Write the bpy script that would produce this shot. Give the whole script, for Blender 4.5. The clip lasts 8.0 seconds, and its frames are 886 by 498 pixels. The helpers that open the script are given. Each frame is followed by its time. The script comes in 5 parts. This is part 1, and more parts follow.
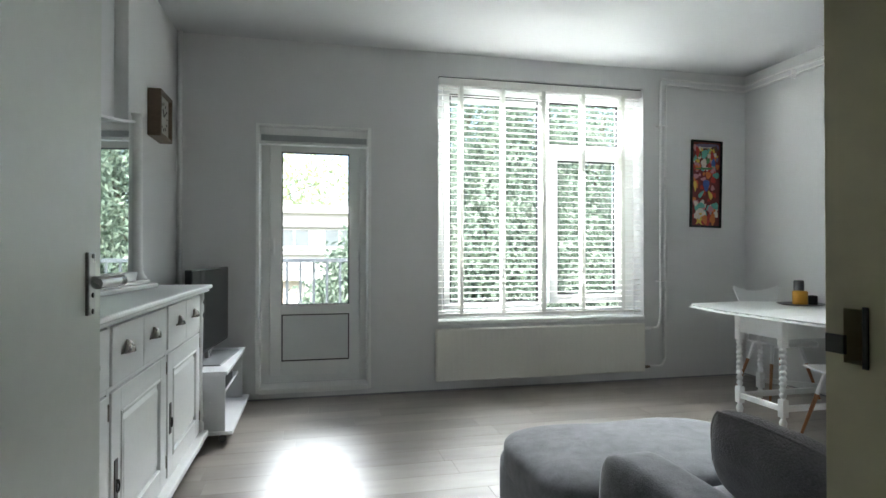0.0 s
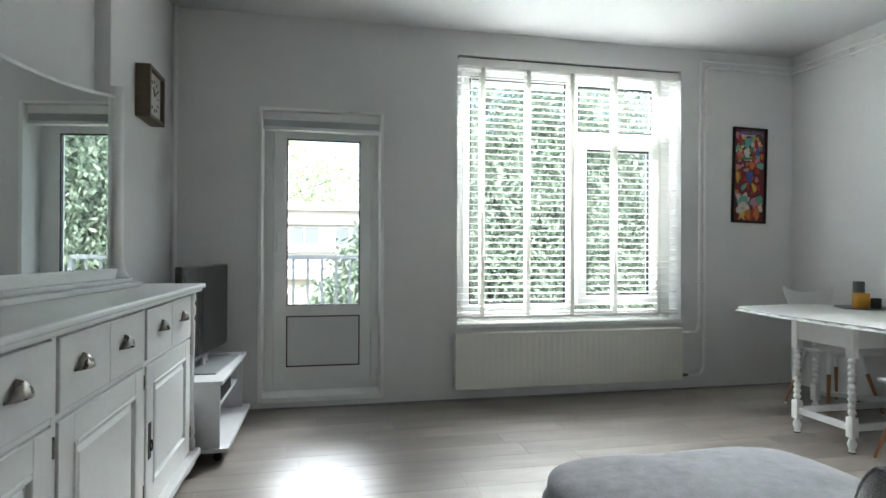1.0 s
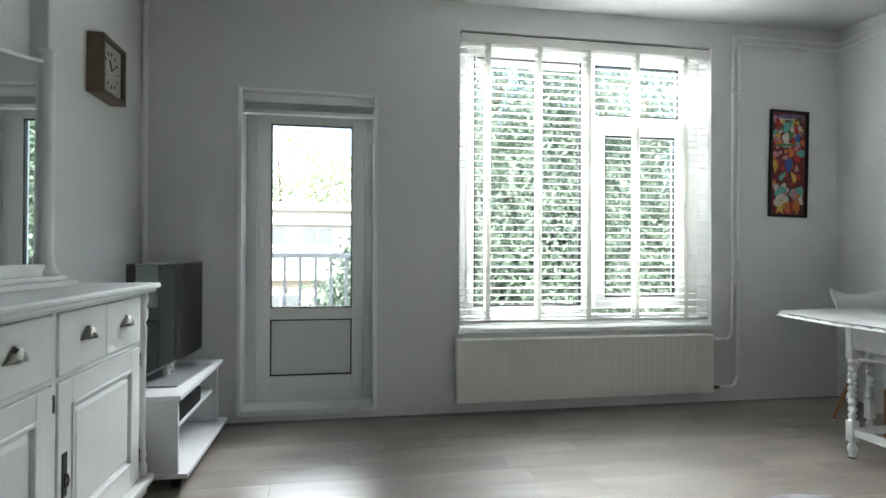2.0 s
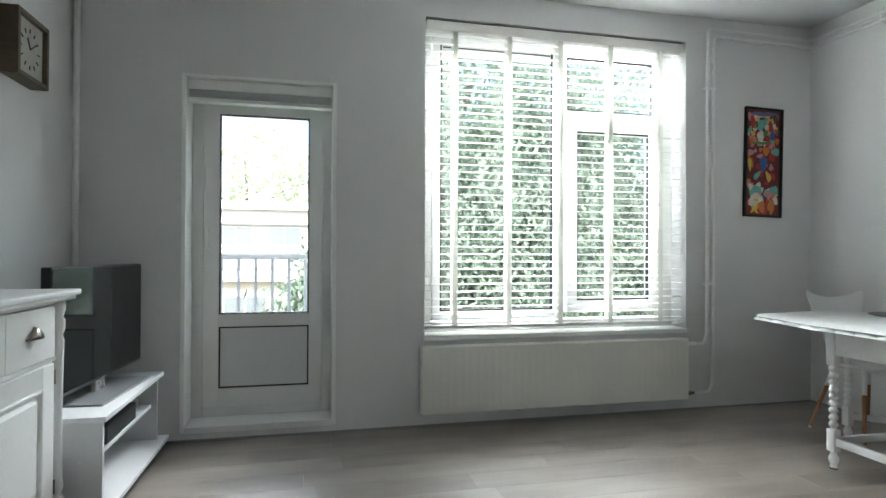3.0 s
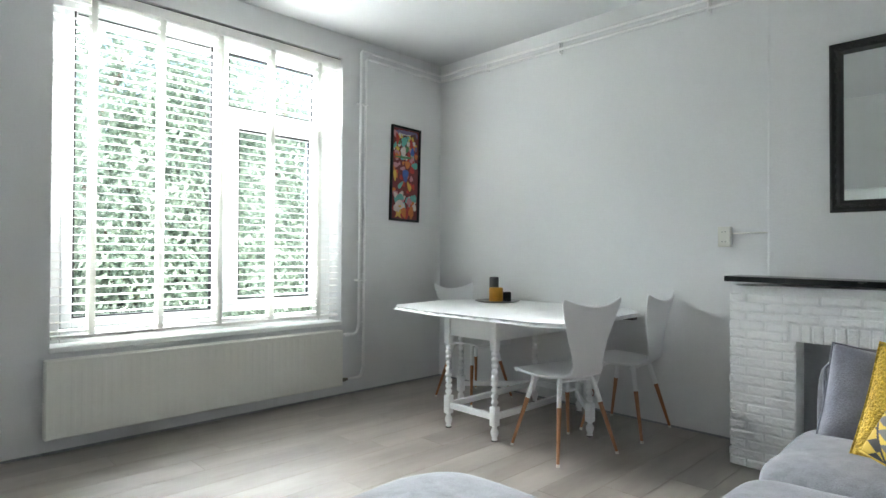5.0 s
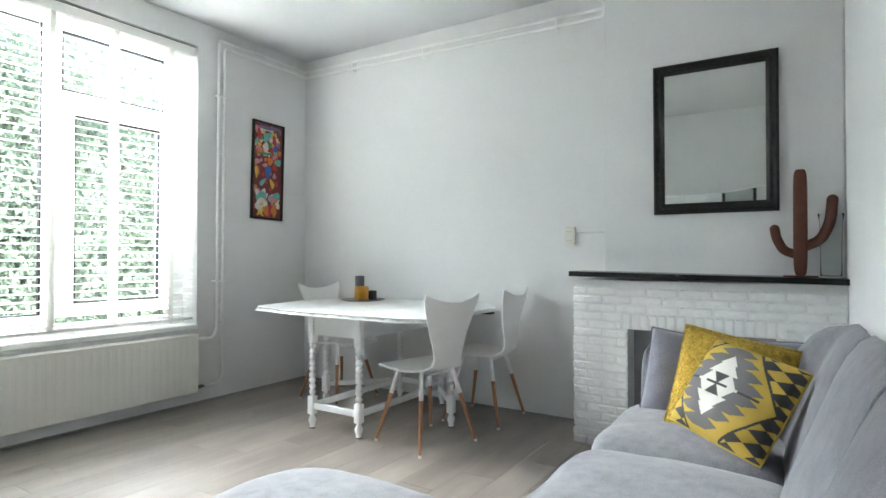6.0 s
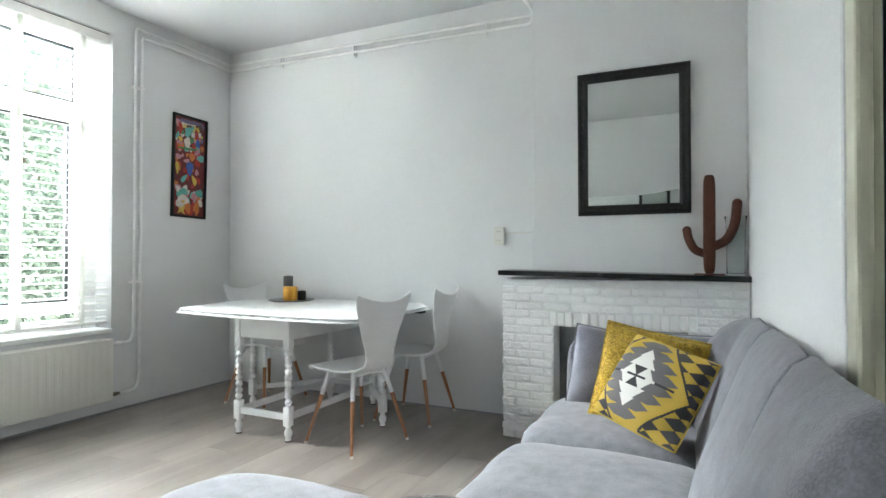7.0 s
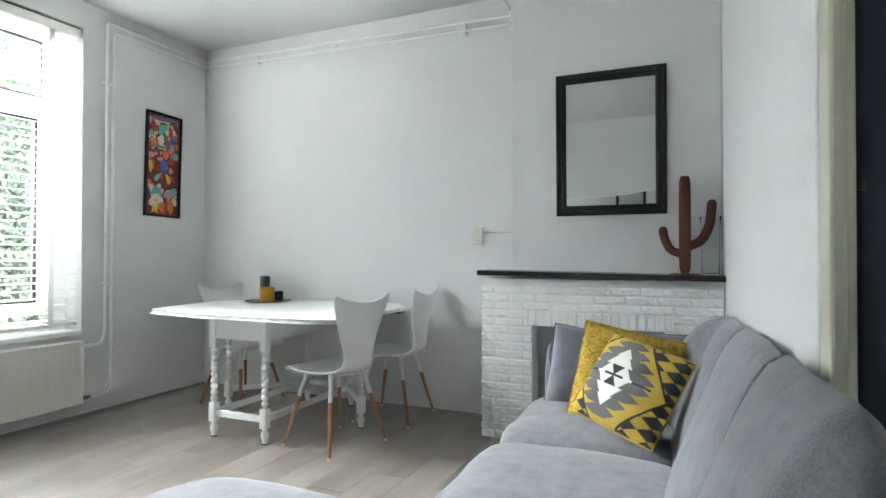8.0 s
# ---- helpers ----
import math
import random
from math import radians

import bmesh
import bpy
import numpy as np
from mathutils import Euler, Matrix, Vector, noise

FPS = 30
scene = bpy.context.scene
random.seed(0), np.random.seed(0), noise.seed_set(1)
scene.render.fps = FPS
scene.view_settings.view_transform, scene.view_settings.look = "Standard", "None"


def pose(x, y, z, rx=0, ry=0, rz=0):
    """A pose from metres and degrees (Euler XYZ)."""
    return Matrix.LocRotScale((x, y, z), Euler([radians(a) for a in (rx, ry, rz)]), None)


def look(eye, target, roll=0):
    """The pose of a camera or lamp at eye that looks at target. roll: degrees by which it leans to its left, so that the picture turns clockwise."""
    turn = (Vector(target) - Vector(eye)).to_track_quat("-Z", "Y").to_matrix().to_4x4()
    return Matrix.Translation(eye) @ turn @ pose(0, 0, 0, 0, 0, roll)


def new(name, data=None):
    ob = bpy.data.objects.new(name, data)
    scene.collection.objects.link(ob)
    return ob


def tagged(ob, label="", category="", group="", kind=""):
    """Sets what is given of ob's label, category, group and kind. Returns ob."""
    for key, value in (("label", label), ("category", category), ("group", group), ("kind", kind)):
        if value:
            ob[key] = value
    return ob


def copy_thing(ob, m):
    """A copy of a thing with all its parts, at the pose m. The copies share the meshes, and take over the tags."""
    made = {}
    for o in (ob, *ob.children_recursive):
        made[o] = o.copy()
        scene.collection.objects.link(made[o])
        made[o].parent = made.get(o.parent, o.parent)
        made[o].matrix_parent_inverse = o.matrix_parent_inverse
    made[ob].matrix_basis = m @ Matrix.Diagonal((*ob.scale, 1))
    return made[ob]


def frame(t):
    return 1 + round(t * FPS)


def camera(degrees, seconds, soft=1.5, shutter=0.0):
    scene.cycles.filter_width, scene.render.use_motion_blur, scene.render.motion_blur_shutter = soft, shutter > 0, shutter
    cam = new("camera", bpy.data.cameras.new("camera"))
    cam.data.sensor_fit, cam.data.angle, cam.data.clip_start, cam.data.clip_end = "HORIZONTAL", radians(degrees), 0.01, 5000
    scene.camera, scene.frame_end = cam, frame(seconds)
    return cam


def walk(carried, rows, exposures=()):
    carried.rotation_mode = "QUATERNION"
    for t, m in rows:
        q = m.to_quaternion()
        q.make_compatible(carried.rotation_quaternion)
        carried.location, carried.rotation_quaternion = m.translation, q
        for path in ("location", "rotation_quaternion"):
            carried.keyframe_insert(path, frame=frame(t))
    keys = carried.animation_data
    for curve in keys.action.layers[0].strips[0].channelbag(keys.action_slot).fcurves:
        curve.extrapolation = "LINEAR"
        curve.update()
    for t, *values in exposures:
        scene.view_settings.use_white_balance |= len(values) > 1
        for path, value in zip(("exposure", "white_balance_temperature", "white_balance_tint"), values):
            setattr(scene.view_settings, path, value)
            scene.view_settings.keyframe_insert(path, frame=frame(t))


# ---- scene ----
cam = camera(75.6, 8.0)
PATH = [
    (0, (0.77, -0.73, 1.16), (1.211, 1.22, 1.177), -0.0),
    (0.5, (0.763, -0.575, 1.174), (1.196, 1.378, 1.176), 0.1),
    (1, (0.796, -0.311, 1.145), (1.201, 1.648, 1.157), 0.2),
    (2.5, (1.066, 0.254, 1.111), (1.403, 2.225, 1.129), 0.2),
    (3, (1.082, 0.34, 1.12), (1.529, 2.289, 1.139), 0.2),
    (3.5, (1.125, 0.334, 1.14), (1.794, 2.219, 1.152), 0.3),
    (4, (1.151, 0.295, 1.126), (2.093, 2.059, 1.144), 0.3),
    (4.5, (1.104, 0.27, 1.12), (2.32, 1.857, 1.14), 0.4),
    (5, (1.121, 0.2, 1.121), (2.526, 1.624, 1.14), 0.3),
    (6.5, (1.1, 0.137, 1.095), (2.868, 1.072, 1.12), -0.0),
    (7, (1.086, 0.144, 1.107), (2.894, 1.001, 1.128), 0.0),
    (7.5, (1.079, 0.15, 1.106), (2.908, 0.96, 1.13), 0.1),
    (8, (1.095, 0.148, 1.107), (2.932, 0.937, 1.128), -0.0),
]
walk(cam, [(t, look(eye, target, roll)) for t, eye, target, roll in PATH],
     exposures=[(0.0, 2.38, 6440, 10), (2.5, 2.40, 6440, 10), (4.5, 2.70, 6410, 11), (6.5, 3.28, 6440, 11), (8.0, 3.18, 6440, 11)])

# ---- world and light ----
SUN_AZ, SUN_EL = 205.0, 48.0
world = bpy.data.worlds.new("sky")
scene.world = world
world.use_nodes = True
wn = world.node_tree.nodes
wl = world.node_tree.links
sky = wn.new("ShaderNodeTexSky")
sky.sky_type = "NISHITA"
sky.sun_disc = False
sky.sun_elevation = radians(SUN_EL)
sky.sun_rotation = radians(SUN_AZ)
sky.dust_density = 3.0
wn["Background"].inputs["Strength"].default_value = 0.15
wl.new(sky.outputs["Color"], wn["Background"].inputs["Color"])

sun_data = bpy.data.lights.new("sun", "SUN")
sun_data.energy = 3.2
sun_data.angle = radians(12)
sun_data.color = (1.0, 0.96, 0.9)
sun = new("sun", sun_data)
sun_dir = Vector((math.sin(radians(SUN_AZ)) * math.cos(radians(SUN_EL)), math.cos(radians(SUN_AZ)) * math.cos(radians(SUN_EL)), math.sin(radians(SUN_EL))))
sun.matrix_world = look(sun_dir * 60, (0, 0, 0))

# the open sky above the gardens, as seen by the window and the balcony door
lamp_data = bpy.data.lights.new("sky_light", "AREA")
lamp_data.shape = "RECTANGLE"
lamp_data.size, lamp_data.size_y = 3.6, 1.8
lamp_data.energy = 142
lamp_data.color = (0.93, 0.98, 1.0)
lamp_data.spread = radians(66)
sky_lamp = new("sky_light", lamp_data)
sky_lamp.matrix_world = look((3.55, 6.1, 4.15), (3.45, 1.0, 0.8))
far_data = bpy.data.lights.new("sky_light_far", "AREA")
far_data.shape = "RECTANGLE"
far_data.size, far_data.size_y = 9.0, 7.5
far_data.energy = 1200
far_data.color = (0.94, 0.98, 1.0)
far_lamp = new("sky_light_far", far_data)
far_lamp.matrix_world = look((2.6, 24.0, 12.0), (0.9, 3.0, 0.8))


# ---- materials ----
def nodes_of(name):
    m = bpy.data.materials.new(name)
    m.use_nodes = True
    return m, m.node_tree.nodes, m.node_tree.links, m.node_tree.nodes["Principled BSDF"]


def surface(name, color, rough=0.5, metal=0.0, var=0.06, scale=6.0, fine=60.0, bump=0.1, bump_dist=0.002, spread=0.03, coat=0.0, tint=None, stretch=(1, 1, 1), per_piece=0.0):
    """A worn real surface: two scales of tone, roughness that varies, and fine relief."""
    m, n, l, b = nodes_of(name)
    tc = n.new("ShaderNodeTexCoord")
    mp = n.new("ShaderNodeMapping")
    mp.inputs["Scale"].default_value = stretch
    l.new(tc.outputs["Object"], mp.inputs["Vector"])
    big = n.new("ShaderNodeTexNoise")
    big.inputs["Scale"].default_value, big.inputs["Detail"].default_value = scale, 5
    small = n.new("ShaderNodeTexNoise")
    small.inputs["Scale"].default_value, small.inputs["Detail"].default_value = fine, 4
    for t in (big, small):
        l.new(mp.outputs["Vector"], t.inputs["Vector"])
    add = n.new("ShaderNodeMath")
    add.operation = "ADD"
    l.new(big.outputs["Fac"], add.inputs[0])
    l.new(small.outputs["Fac"], add.inputs[1])
    last = add.outputs[0]
    if per_piece:
        oi = n.new("ShaderNodeObjectInfo")
        k = n.new("ShaderNodeMath")
        k.operation = "MULTIPLY_ADD"
        k.inputs[1].default_value = per_piece
        l.new(oi.outputs["Random"], k.inputs[0])
        l.new(last, k.inputs[2])
        last = k.outputs[0]
    rng = n.new("ShaderNodeMapRange")
    rng.inputs["From Min"].default_value, rng.inputs["From Max"].default_value = 0.6, 1.4 + per_piece
    l.new(last, rng.inputs["Value"])
    mix = n.new("ShaderNodeMix")
    mix.data_type = "RGBA"
    dark = [c * (1 - var) for c in color]
    light = [min(1, c * (1 + var)) for c in (tint or color)]
    mix.inputs[6].default_value = (*dark, 1)
    mix.inputs[7].default_value = (*light, 1)
    l.new(rng.outputs["Result"], mix.inputs[0])
    l.new(mix.outputs[2], b.inputs["Base Color"])
    rr = n.new("ShaderNodeMapRange")
    rr.inputs["From Min"].default_value, rr.inputs["From Max"].default_value = 0.3, 0.7
    rr.inputs["To Min"].default_value, rr.inputs["To Max"].default_value = max(0.02, rough - spread), min(1, rough + spread)
    l.new(big.outputs["Fac"], rr.inputs["Value"])
    l.new(rr.outputs["Result"], b.inputs["Roughness"])
    b.inputs["Metallic"].default_value = metal
    b.inputs["Coat Weight"].default_value = coat
    if bump:
        bp = n.new("ShaderNodeBump")
        bp.inputs["Strength"].default_value, bp.inputs["Distance"].default_value = bump, bump_dist
        l.new(small.outputs["Fac"], bp.inputs["Height"])
        l.new(bp.outputs["Normal"], b.inputs["Normal"])
    return m


M_WALL = surface("wall_paint", (0.745, 0.75, 0.745), 0.75, var=0.03, scale=1.4, fine=85, bump=0.35, bump_dist=0.003)
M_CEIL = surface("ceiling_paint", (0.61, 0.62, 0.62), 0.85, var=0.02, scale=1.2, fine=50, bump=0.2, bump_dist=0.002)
M_CREAM = surface("cream_paint", (0.58, 0.57, 0.45), 0.4, var=0.05, scale=3, fine=30, bump=0.15, bump_dist=0.001)
# cream lightened to stand in for hall light on the door frame
M_JAMB_LIT = surface("hall_frame_lit_cream", (0.76, 0.70, 0.50), 0.4, var=0.06, scale=3, fine=30, bump=0.15, bump_dist=0.001)
M_LEAF = surface("door_paint", (0.66, 0.68, 0.62), 0.42, var=0.03, scale=2, fine=30, bump=0.12, bump_dist=0.001)
M_WOODWHITE = surface("white_lacquer", (0.84, 0.85, 0.84), 0.34, var=0.03, scale=5, fine=40, bump=0.04, bump_dist=0.0006, spread=0.012)
M_UPVC = surface("white_plastic_frame", (0.89, 0.90, 0.88), 0.32, var=0.02, scale=3, fine=40, bump=0.03)
M_PANEL = surface("door_panel", (0.78, 0.80, 0.79), 0.4, var=0.02, scale=3, fine=40, bump=0.03)
M_GASKET_SHADE = surface("black_gasket_shade", (0.015, 0.015, 0.016), 0.6, bump=0)
M_RAD = surface("radiator_enamel", (0.86, 0.855, 0.79), 0.35, var=0.03, scale=3, fine=50, bump=0.05)
M_PIPE = surface("pipe_paint", (0.86, 0.86, 0.85), 0.4, var=0.04, scale=9, fine=60, bump=0.1)
M_BRASS = surface("valve_metal", (0.20, 0.17, 0.13), 0.35, metal=0.8, var=0.2)
M_PEWTER = surface("pewter", (0.30, 0.28, 0.25), 0.28, metal=1.0, var=0.25, scale=30, fine=120, bump=0.1)
M_IRON = surface("dark_iron", (0.06, 0.058, 0.055), 0.45, metal=0.6, var=0.2, scale=30, fine=120, bump=0.2)
M_STEEL = surface("brushed_steel", (0.55, 0.55, 0.53), 0.28, metal=1.0, var=0.06, scale=8, fine=90, bump=0.05)
M_BLIND = surface("blind_slat", (0.82, 0.81, 0.78), 0.6, var=0.03, scale=7, fine=60, bump=0.05)
M_TAPE = surface("blind_tape", (0.78, 0.78, 0.75), 0.85, var=0.04, scale=20, fine=300, bump=0.3, bump_dist=0.0006)
M_SHADE = surface("pleated_shade", (0.50, 0.53, 0.53), 0.7, var=0.05, scale=6, fine=150, bump=0.2)
M_SOFA = surface("grey_weave", (0.155, 0.158, 0.174), 0.92, var=0.40, scale=22, fine=240, bump=0.7, bump_dist=0.002)
M_PILLOWGREY = surface("grey_cushion_cloth", (0.180, 0.185, 0.220), 0.95, var=0.26, scale=12, fine=180, bump=0.6, bump_dist=0.002)
M_PLUSH = surface("dark_plush", (0.22, 0.21, 0.215), 1.0, var=0.3, scale=14, fine=200, bump=0.9, bump_dist=0.006)
M_YELLOW = surface("mustard_knit", (0.50, 0.33, 0.045), 0.95, var=0.55, scale=45, fine=130, bump=1.0, bump_dist=0.012)
M_KYELLOW = surface("mustard_print", (0.48, 0.33, 0.05), 0.9, var=0.1, scale=10, fine=400, bump=0.3, bump_dist=0.001)
M_KWHITE = surface("ecru_print", (0.70, 0.69, 0.64), 0.9, var=0.06, scale=10, fine=400, bump=0.3, bump_dist=0.001)
M_KDARK = surface("charcoal_print", (0.045, 0.043, 0.045), 0.9, var=0.15, scale=10, fine=400, bump=0.3, bump_dist=0.001)
M_KGREY = surface("taupe_print", (0.13, 0.125, 0.125), 0.9, var=0.12, scale=10, fine=400, bump=0.3, bump_dist=0.001)
M_BRICK = surface("painted_brick", (0.85, 0.855, 0.845), 0.55, var=0.05, scale=9, fine=45, bump=1.0, bump_dist=0.011, per_piece=0.35)
M_MORTAR = surface("painted_mortar", (0.80, 0.81, 0.80), 0.8, var=0.08, scale=9, fine=90, bump=0.6, bump_dist=0.004)
M_HEARTH = surface("firebox_board", (0.30, 0.31, 0.32), 0.8, var=0.1)
M_SLATE = surface("black_stone", (0.018, 0.02, 0.02), 0.25, var=0.3, scale=12, fine=90, bump=0.08)
M_BLACKFRAME = surface("black_carved_wood", (0.006, 0.006, 0.006), 0.55, var=0.35, scale=25, fine=90, bump=0.5, bump_dist=0.003)
M_RUST = surface("rust_metal", (0.105, 0.030, 0.014), 0.55, metal=0.25, var=0.3, scale=14, fine=120, bump=0.3)
M_CHAIR = surface("chair_white", (0.84, 0.845, 0.845), 0.32, var=0.02, scale=5, fine=60, bump=0.04)
M_OAK = surface("chair_leg_wood", (0.36, 0.16, 0.07), 0.42, var=0.2, scale=12, fine=60, bump=0.15, stretch=(6, 6, 1))
M_SEATCLOTH = surface("seat_pad", (0.16, 0.16, 0.165), 0.95, var=0.1, fine=300)
M_CLOCKWOOD = surface("clock_wood", (0.12, 0.085, 0.055), 0.5, var=0.25, scale=10, fine=70, bump=0.3, stretch=(1, 1, 5))
M_DIAL = surface("clock_dial", (0.42, 0.41, 0.37), 0.6, var=0.15, scale=25, fine=80)
M_TVBODY = surface("tv_plastic", (0.012, 0.012, 0.013), 0.35, var=0.1, bump=0)
M_SCREEN = surface("tv_screen", (0.008, 0.009, 0.009), 0.06, var=0.05, bump=0, spread=0.01)
M_SCREEN.node_tree.nodes["Principled BSDF"].inputs["Specular IOR Level"].default_value = 0.5
M_PLATE = surface("grey_metal_plate", (0.30, 0.31, 0.32), 0.42, metal=0.4, var=0.06, scale=8, fine=90, bump=0.04)
M_BENCH = surface("bench_board", (0.72, 0.73, 0.74), 0.42, var=0.03, scale=4, fine=60, bump=0.05)
M_CANDLEY = surface("amber_wax", (0.58, 0.27, 0.02), 0.45, var=0.12, scale=20, fine=90)
M_CANDLEG = surface("grey_wax", (0.10, 0.10, 0.105), 0.5, var=0.12, scale=20, fine=90)
M_CANDLEB = surface("black_wax", (0.02, 0.02, 0.022), 0.45, var=0.2, scale=20, fine=90)
M_TRAY = surface("dark_tin", (0.16, 0.165, 0.17), 0.3, metal=0.8, var=0.2, scale=18, fine=90)
M_NAVY = surface("navy_paint", (0.012, 0.016, 0.040), 0.55, var=0.15, scale=3, fine=40)
M_HALL = surface("hall_paint", (0.72, 0.70, 0.60), 0.8, var=0.04, scale=1.5, fine=60)
M_PLASTIC = surface("socket_plastic", (0.72, 0.71, 0.64), 0.35, var=0.02, bump=0)
M_RAIL = surface("balcony_paint", (0.30, 0.305, 0.31), 0.5, var=0.08, scale=5, fine=60)
M_CONCRETE = surface("concrete", (0.42, 0.42, 0.40), 0.85, var=0.1, scale=2, fine=30, bump=0.3)
M_RENDER = surface("white_render", (0.62, 0.61, 0.59), 0.85, var=0.05, scale=0.8, fine=12, bump=0.2)
M_REDBRICK = surface("pink_render", (0.56, 0.48, 0.44), 0.85, var=0.2, scale=1.2, fine=16, bump=0.3)
M_ROOF = surface("roof_felt", (0.20, 0.20, 0.20), 0.8, var=0.1)
M_DARKPANE = surface("far_window_glass", (0.13, 0.15, 0.16), 0.15, var=0.2, bump=0)
M_GRASS = surface("lawn", (0.07, 0.11, 0.04), 0.95, var=0.35, scale=1.5, fine=25, bump=0.6, bump_dist=0.03)
M_BARK = surface("bark", (0.13, 0.10, 0.075), 0.9, var=0.3, scale=6, fine=30, bump=0.9, bump_dist=0.02, stretch=(1, 1, 0.3))


for cloth in (M_SOFA, M_PILLOWGREY, M_PLUSH):
    cloth.node_tree.nodes["Principled BSDF"].inputs["Sheen Weight"].default_value = 0.25
    cloth.node_tree.nodes["Principled BSDF"].inputs["Sheen Roughness"].default_value = 0.5


def cloth_through(m, share):
    """Lets part of the light pass through thin cloth."""
    n, l = m.node_tree.nodes, m.node_tree.links
    t = n.new("ShaderNodeBsdfTranslucent")
    t.inputs["Color"].default_value = (0.80, 0.80, 0.76, 1)
    ms = n.new("ShaderNodeMixShader")
    ms.inputs[0].default_value = share
    l.new(n["Principled BSDF"].outputs[0], ms.inputs[1])
    l.new(t.outputs[0], ms.inputs[2])
    l.new(ms.outputs[0], n["Material Output"].inputs["Surface"])


cloth_through(M_TAPE, 0.6)


def leaf_material(name, color, tint):
    m, n, l, b = nodes_of(name)
    g = n.new("ShaderNodeNewGeometry")
    mix = n.new("ShaderNodeMix")
    mix.data_type = "RGBA"
    mix.inputs[6].default_value = (*color, 1)
    mix.inputs[7].default_value = (*tint, 1)
    l.new(g.outputs["Random Per Island"], mix.inputs[0])
    l.new(mix.outputs[2], b.inputs["Base Color"])
    b.inputs["Roughness"].default_value = 0.5
    t = n.new("ShaderNodeBsdfTranslucent")
    l.new(mix.outputs[2], t.inputs["Color"])
    ms = n.new("ShaderNodeMixShader")
    ms.inputs[0].default_value = 0.35
    l.new(b.outputs[0], ms.inputs[1])
    l.new(t.outputs[0], ms.inputs[2])
    l.new(ms.outputs[0], n["Material Output"].inputs["Surface"])
    return m


M_FOLIAGE = leaf_material("foliage", (0.100, 0.142, 0.108), (0.240, 0.310, 0.235))
# far leaves, with the distance haze put into their pale colour
M_FOLIAGE_HAZE = leaf_material("foliage_hazed", (0.42, 0.48, 0.26), (0.58, 0.63, 0.40))


def glass_material(name, rough=0.0, thin=True):
    m, n, l, b = nodes_of(name)
    b.inputs["Base Color"].default_value = (0.95, 0.98, 0.97, 1)
    b.inputs["Roughness"].default_value = rough
    b.inputs["Transmission Weight"].default_value = 1.0
    b.inputs["IOR"].default_value = 1.35 if thin else 1.06
    return m


M_GLASS = glass_material("window_glass")
M_VASE = glass_material("vase_glass", 0.02, False)


def mirror_material():
    m, n, l, b = nodes_of("mirror_silver")
    b.inputs["Base Color"].default_value = (0.86, 0.89, 0.88, 1)
    b.inputs["Metallic"].default_value = 1.0
    b.inputs["Roughness"].default_value = 0.015
    return m


M_MIRROR = mirror_material()


def laminate_material():
    """Grey-brown oak laminate: long grain, soft blotches, a tone of its own for each plank."""
    m, n, l, b = nodes_of("oak_laminate")
    tc = n.new("ShaderNodeTexCoord")
    oi = n.new("ShaderNodeObjectInfo")
    shift = n.new("ShaderNodeVectorMath")
    shift.operation = "MULTIPLY_ADD"
    comb = n.new("ShaderNodeCombineXYZ")
    for i in range(3):
        l.new(oi.outputs["Random"], comb.inputs[i])
    shift.inputs[1].default_value = (37, 53, 11)
    l.new(comb.outputs[0], shift.inputs[0])
    l.new(tc.outputs["Object"], shift.inputs[2])
    mp = n.new("ShaderNodeMapping")
    mp.inputs["Scale"].default_value = (0.9, 3.6, 1.0)
    l.new(shift.outputs[0], mp.inputs["Vector"])
    g1 = n.new("ShaderNodeTexNoise")
    g1.inputs["Scale"].default_value, g1.inputs["Detail"].default_value, g1.inputs["Distortion"].default_value = 1.7, 3, 0.0
    g2 = n.new("ShaderNodeTexNoise")
    g2.inputs["Scale"].default_value, g2.inputs["Detail"].default_value = 11, 4
    for g in (g1, g2):
        l.new(mp.outputs[0], g.inputs["Vector"])
    s = n.new("ShaderNodeMath")
    s.operation = "MULTIPLY_ADD"
    s.inputs[1].default_value = 0.16
    l.new(g2.outputs["Fac"], s.inputs[0])
    l.new(g1.outputs["Fac"], s.inputs[2])
    s2 = n.new("ShaderNodeMath")
    s2.operation = "MULTIPLY_ADD"
    s2.inputs[1].default_value = 0.16
    l.new(oi.outputs["Random"], s2.inputs[0])
    l.new(s.outputs[0], s2.inputs[2])
    span = n.new("ShaderNodeMapRange")
    span.inputs["From Min"].default_value, span.inputs["From Max"].default_value = 0.36, 0.96
    l.new(s2.outputs[0], span.inputs["Value"])
    tone = n.new("ShaderNodeMix")
    tone.data_type = "RGBA"
    tone.inputs[6].default_value = (0.166, 0.140, 0.115, 1)
    tone.inputs[7].default_value = (0.338, 0.304, 0.266, 1)
    l.new(span.outputs["Result"], tone.inputs[0])
    l.new(tone.outputs[2], b.inputs["Base Color"])
    rr = n.new("ShaderNodeMapRange")
    rr.inputs["To Min"].default_value, rr.inputs["To Max"].default_value = 0.34, 0.40
    l.new(g1.outputs["Fac"], rr.inputs["Value"])
    l.new(rr.outputs["Result"], b.inputs["Roughness"])
    b.inputs["Specular IOR Level"].default_value = 0.5
    b.inputs["Coat Weight"].default_value = 0.7
    b.inputs["Coat IOR"].default_value = 1.5
    b.inputs["Coat Roughness"].default_value = 0.38
    bp = n.new("ShaderNodeBump")
    bp.inputs["Strength"].default_value, bp.inputs["Distance"].default_value = 0.06, 0.0006
    l.new(g2.outputs["Fac"], bp.inputs["Height"])
    l.new(bp.outputs["Normal"], b.inputs["Normal"])
    return m


M_LAMINATE = laminate_material()


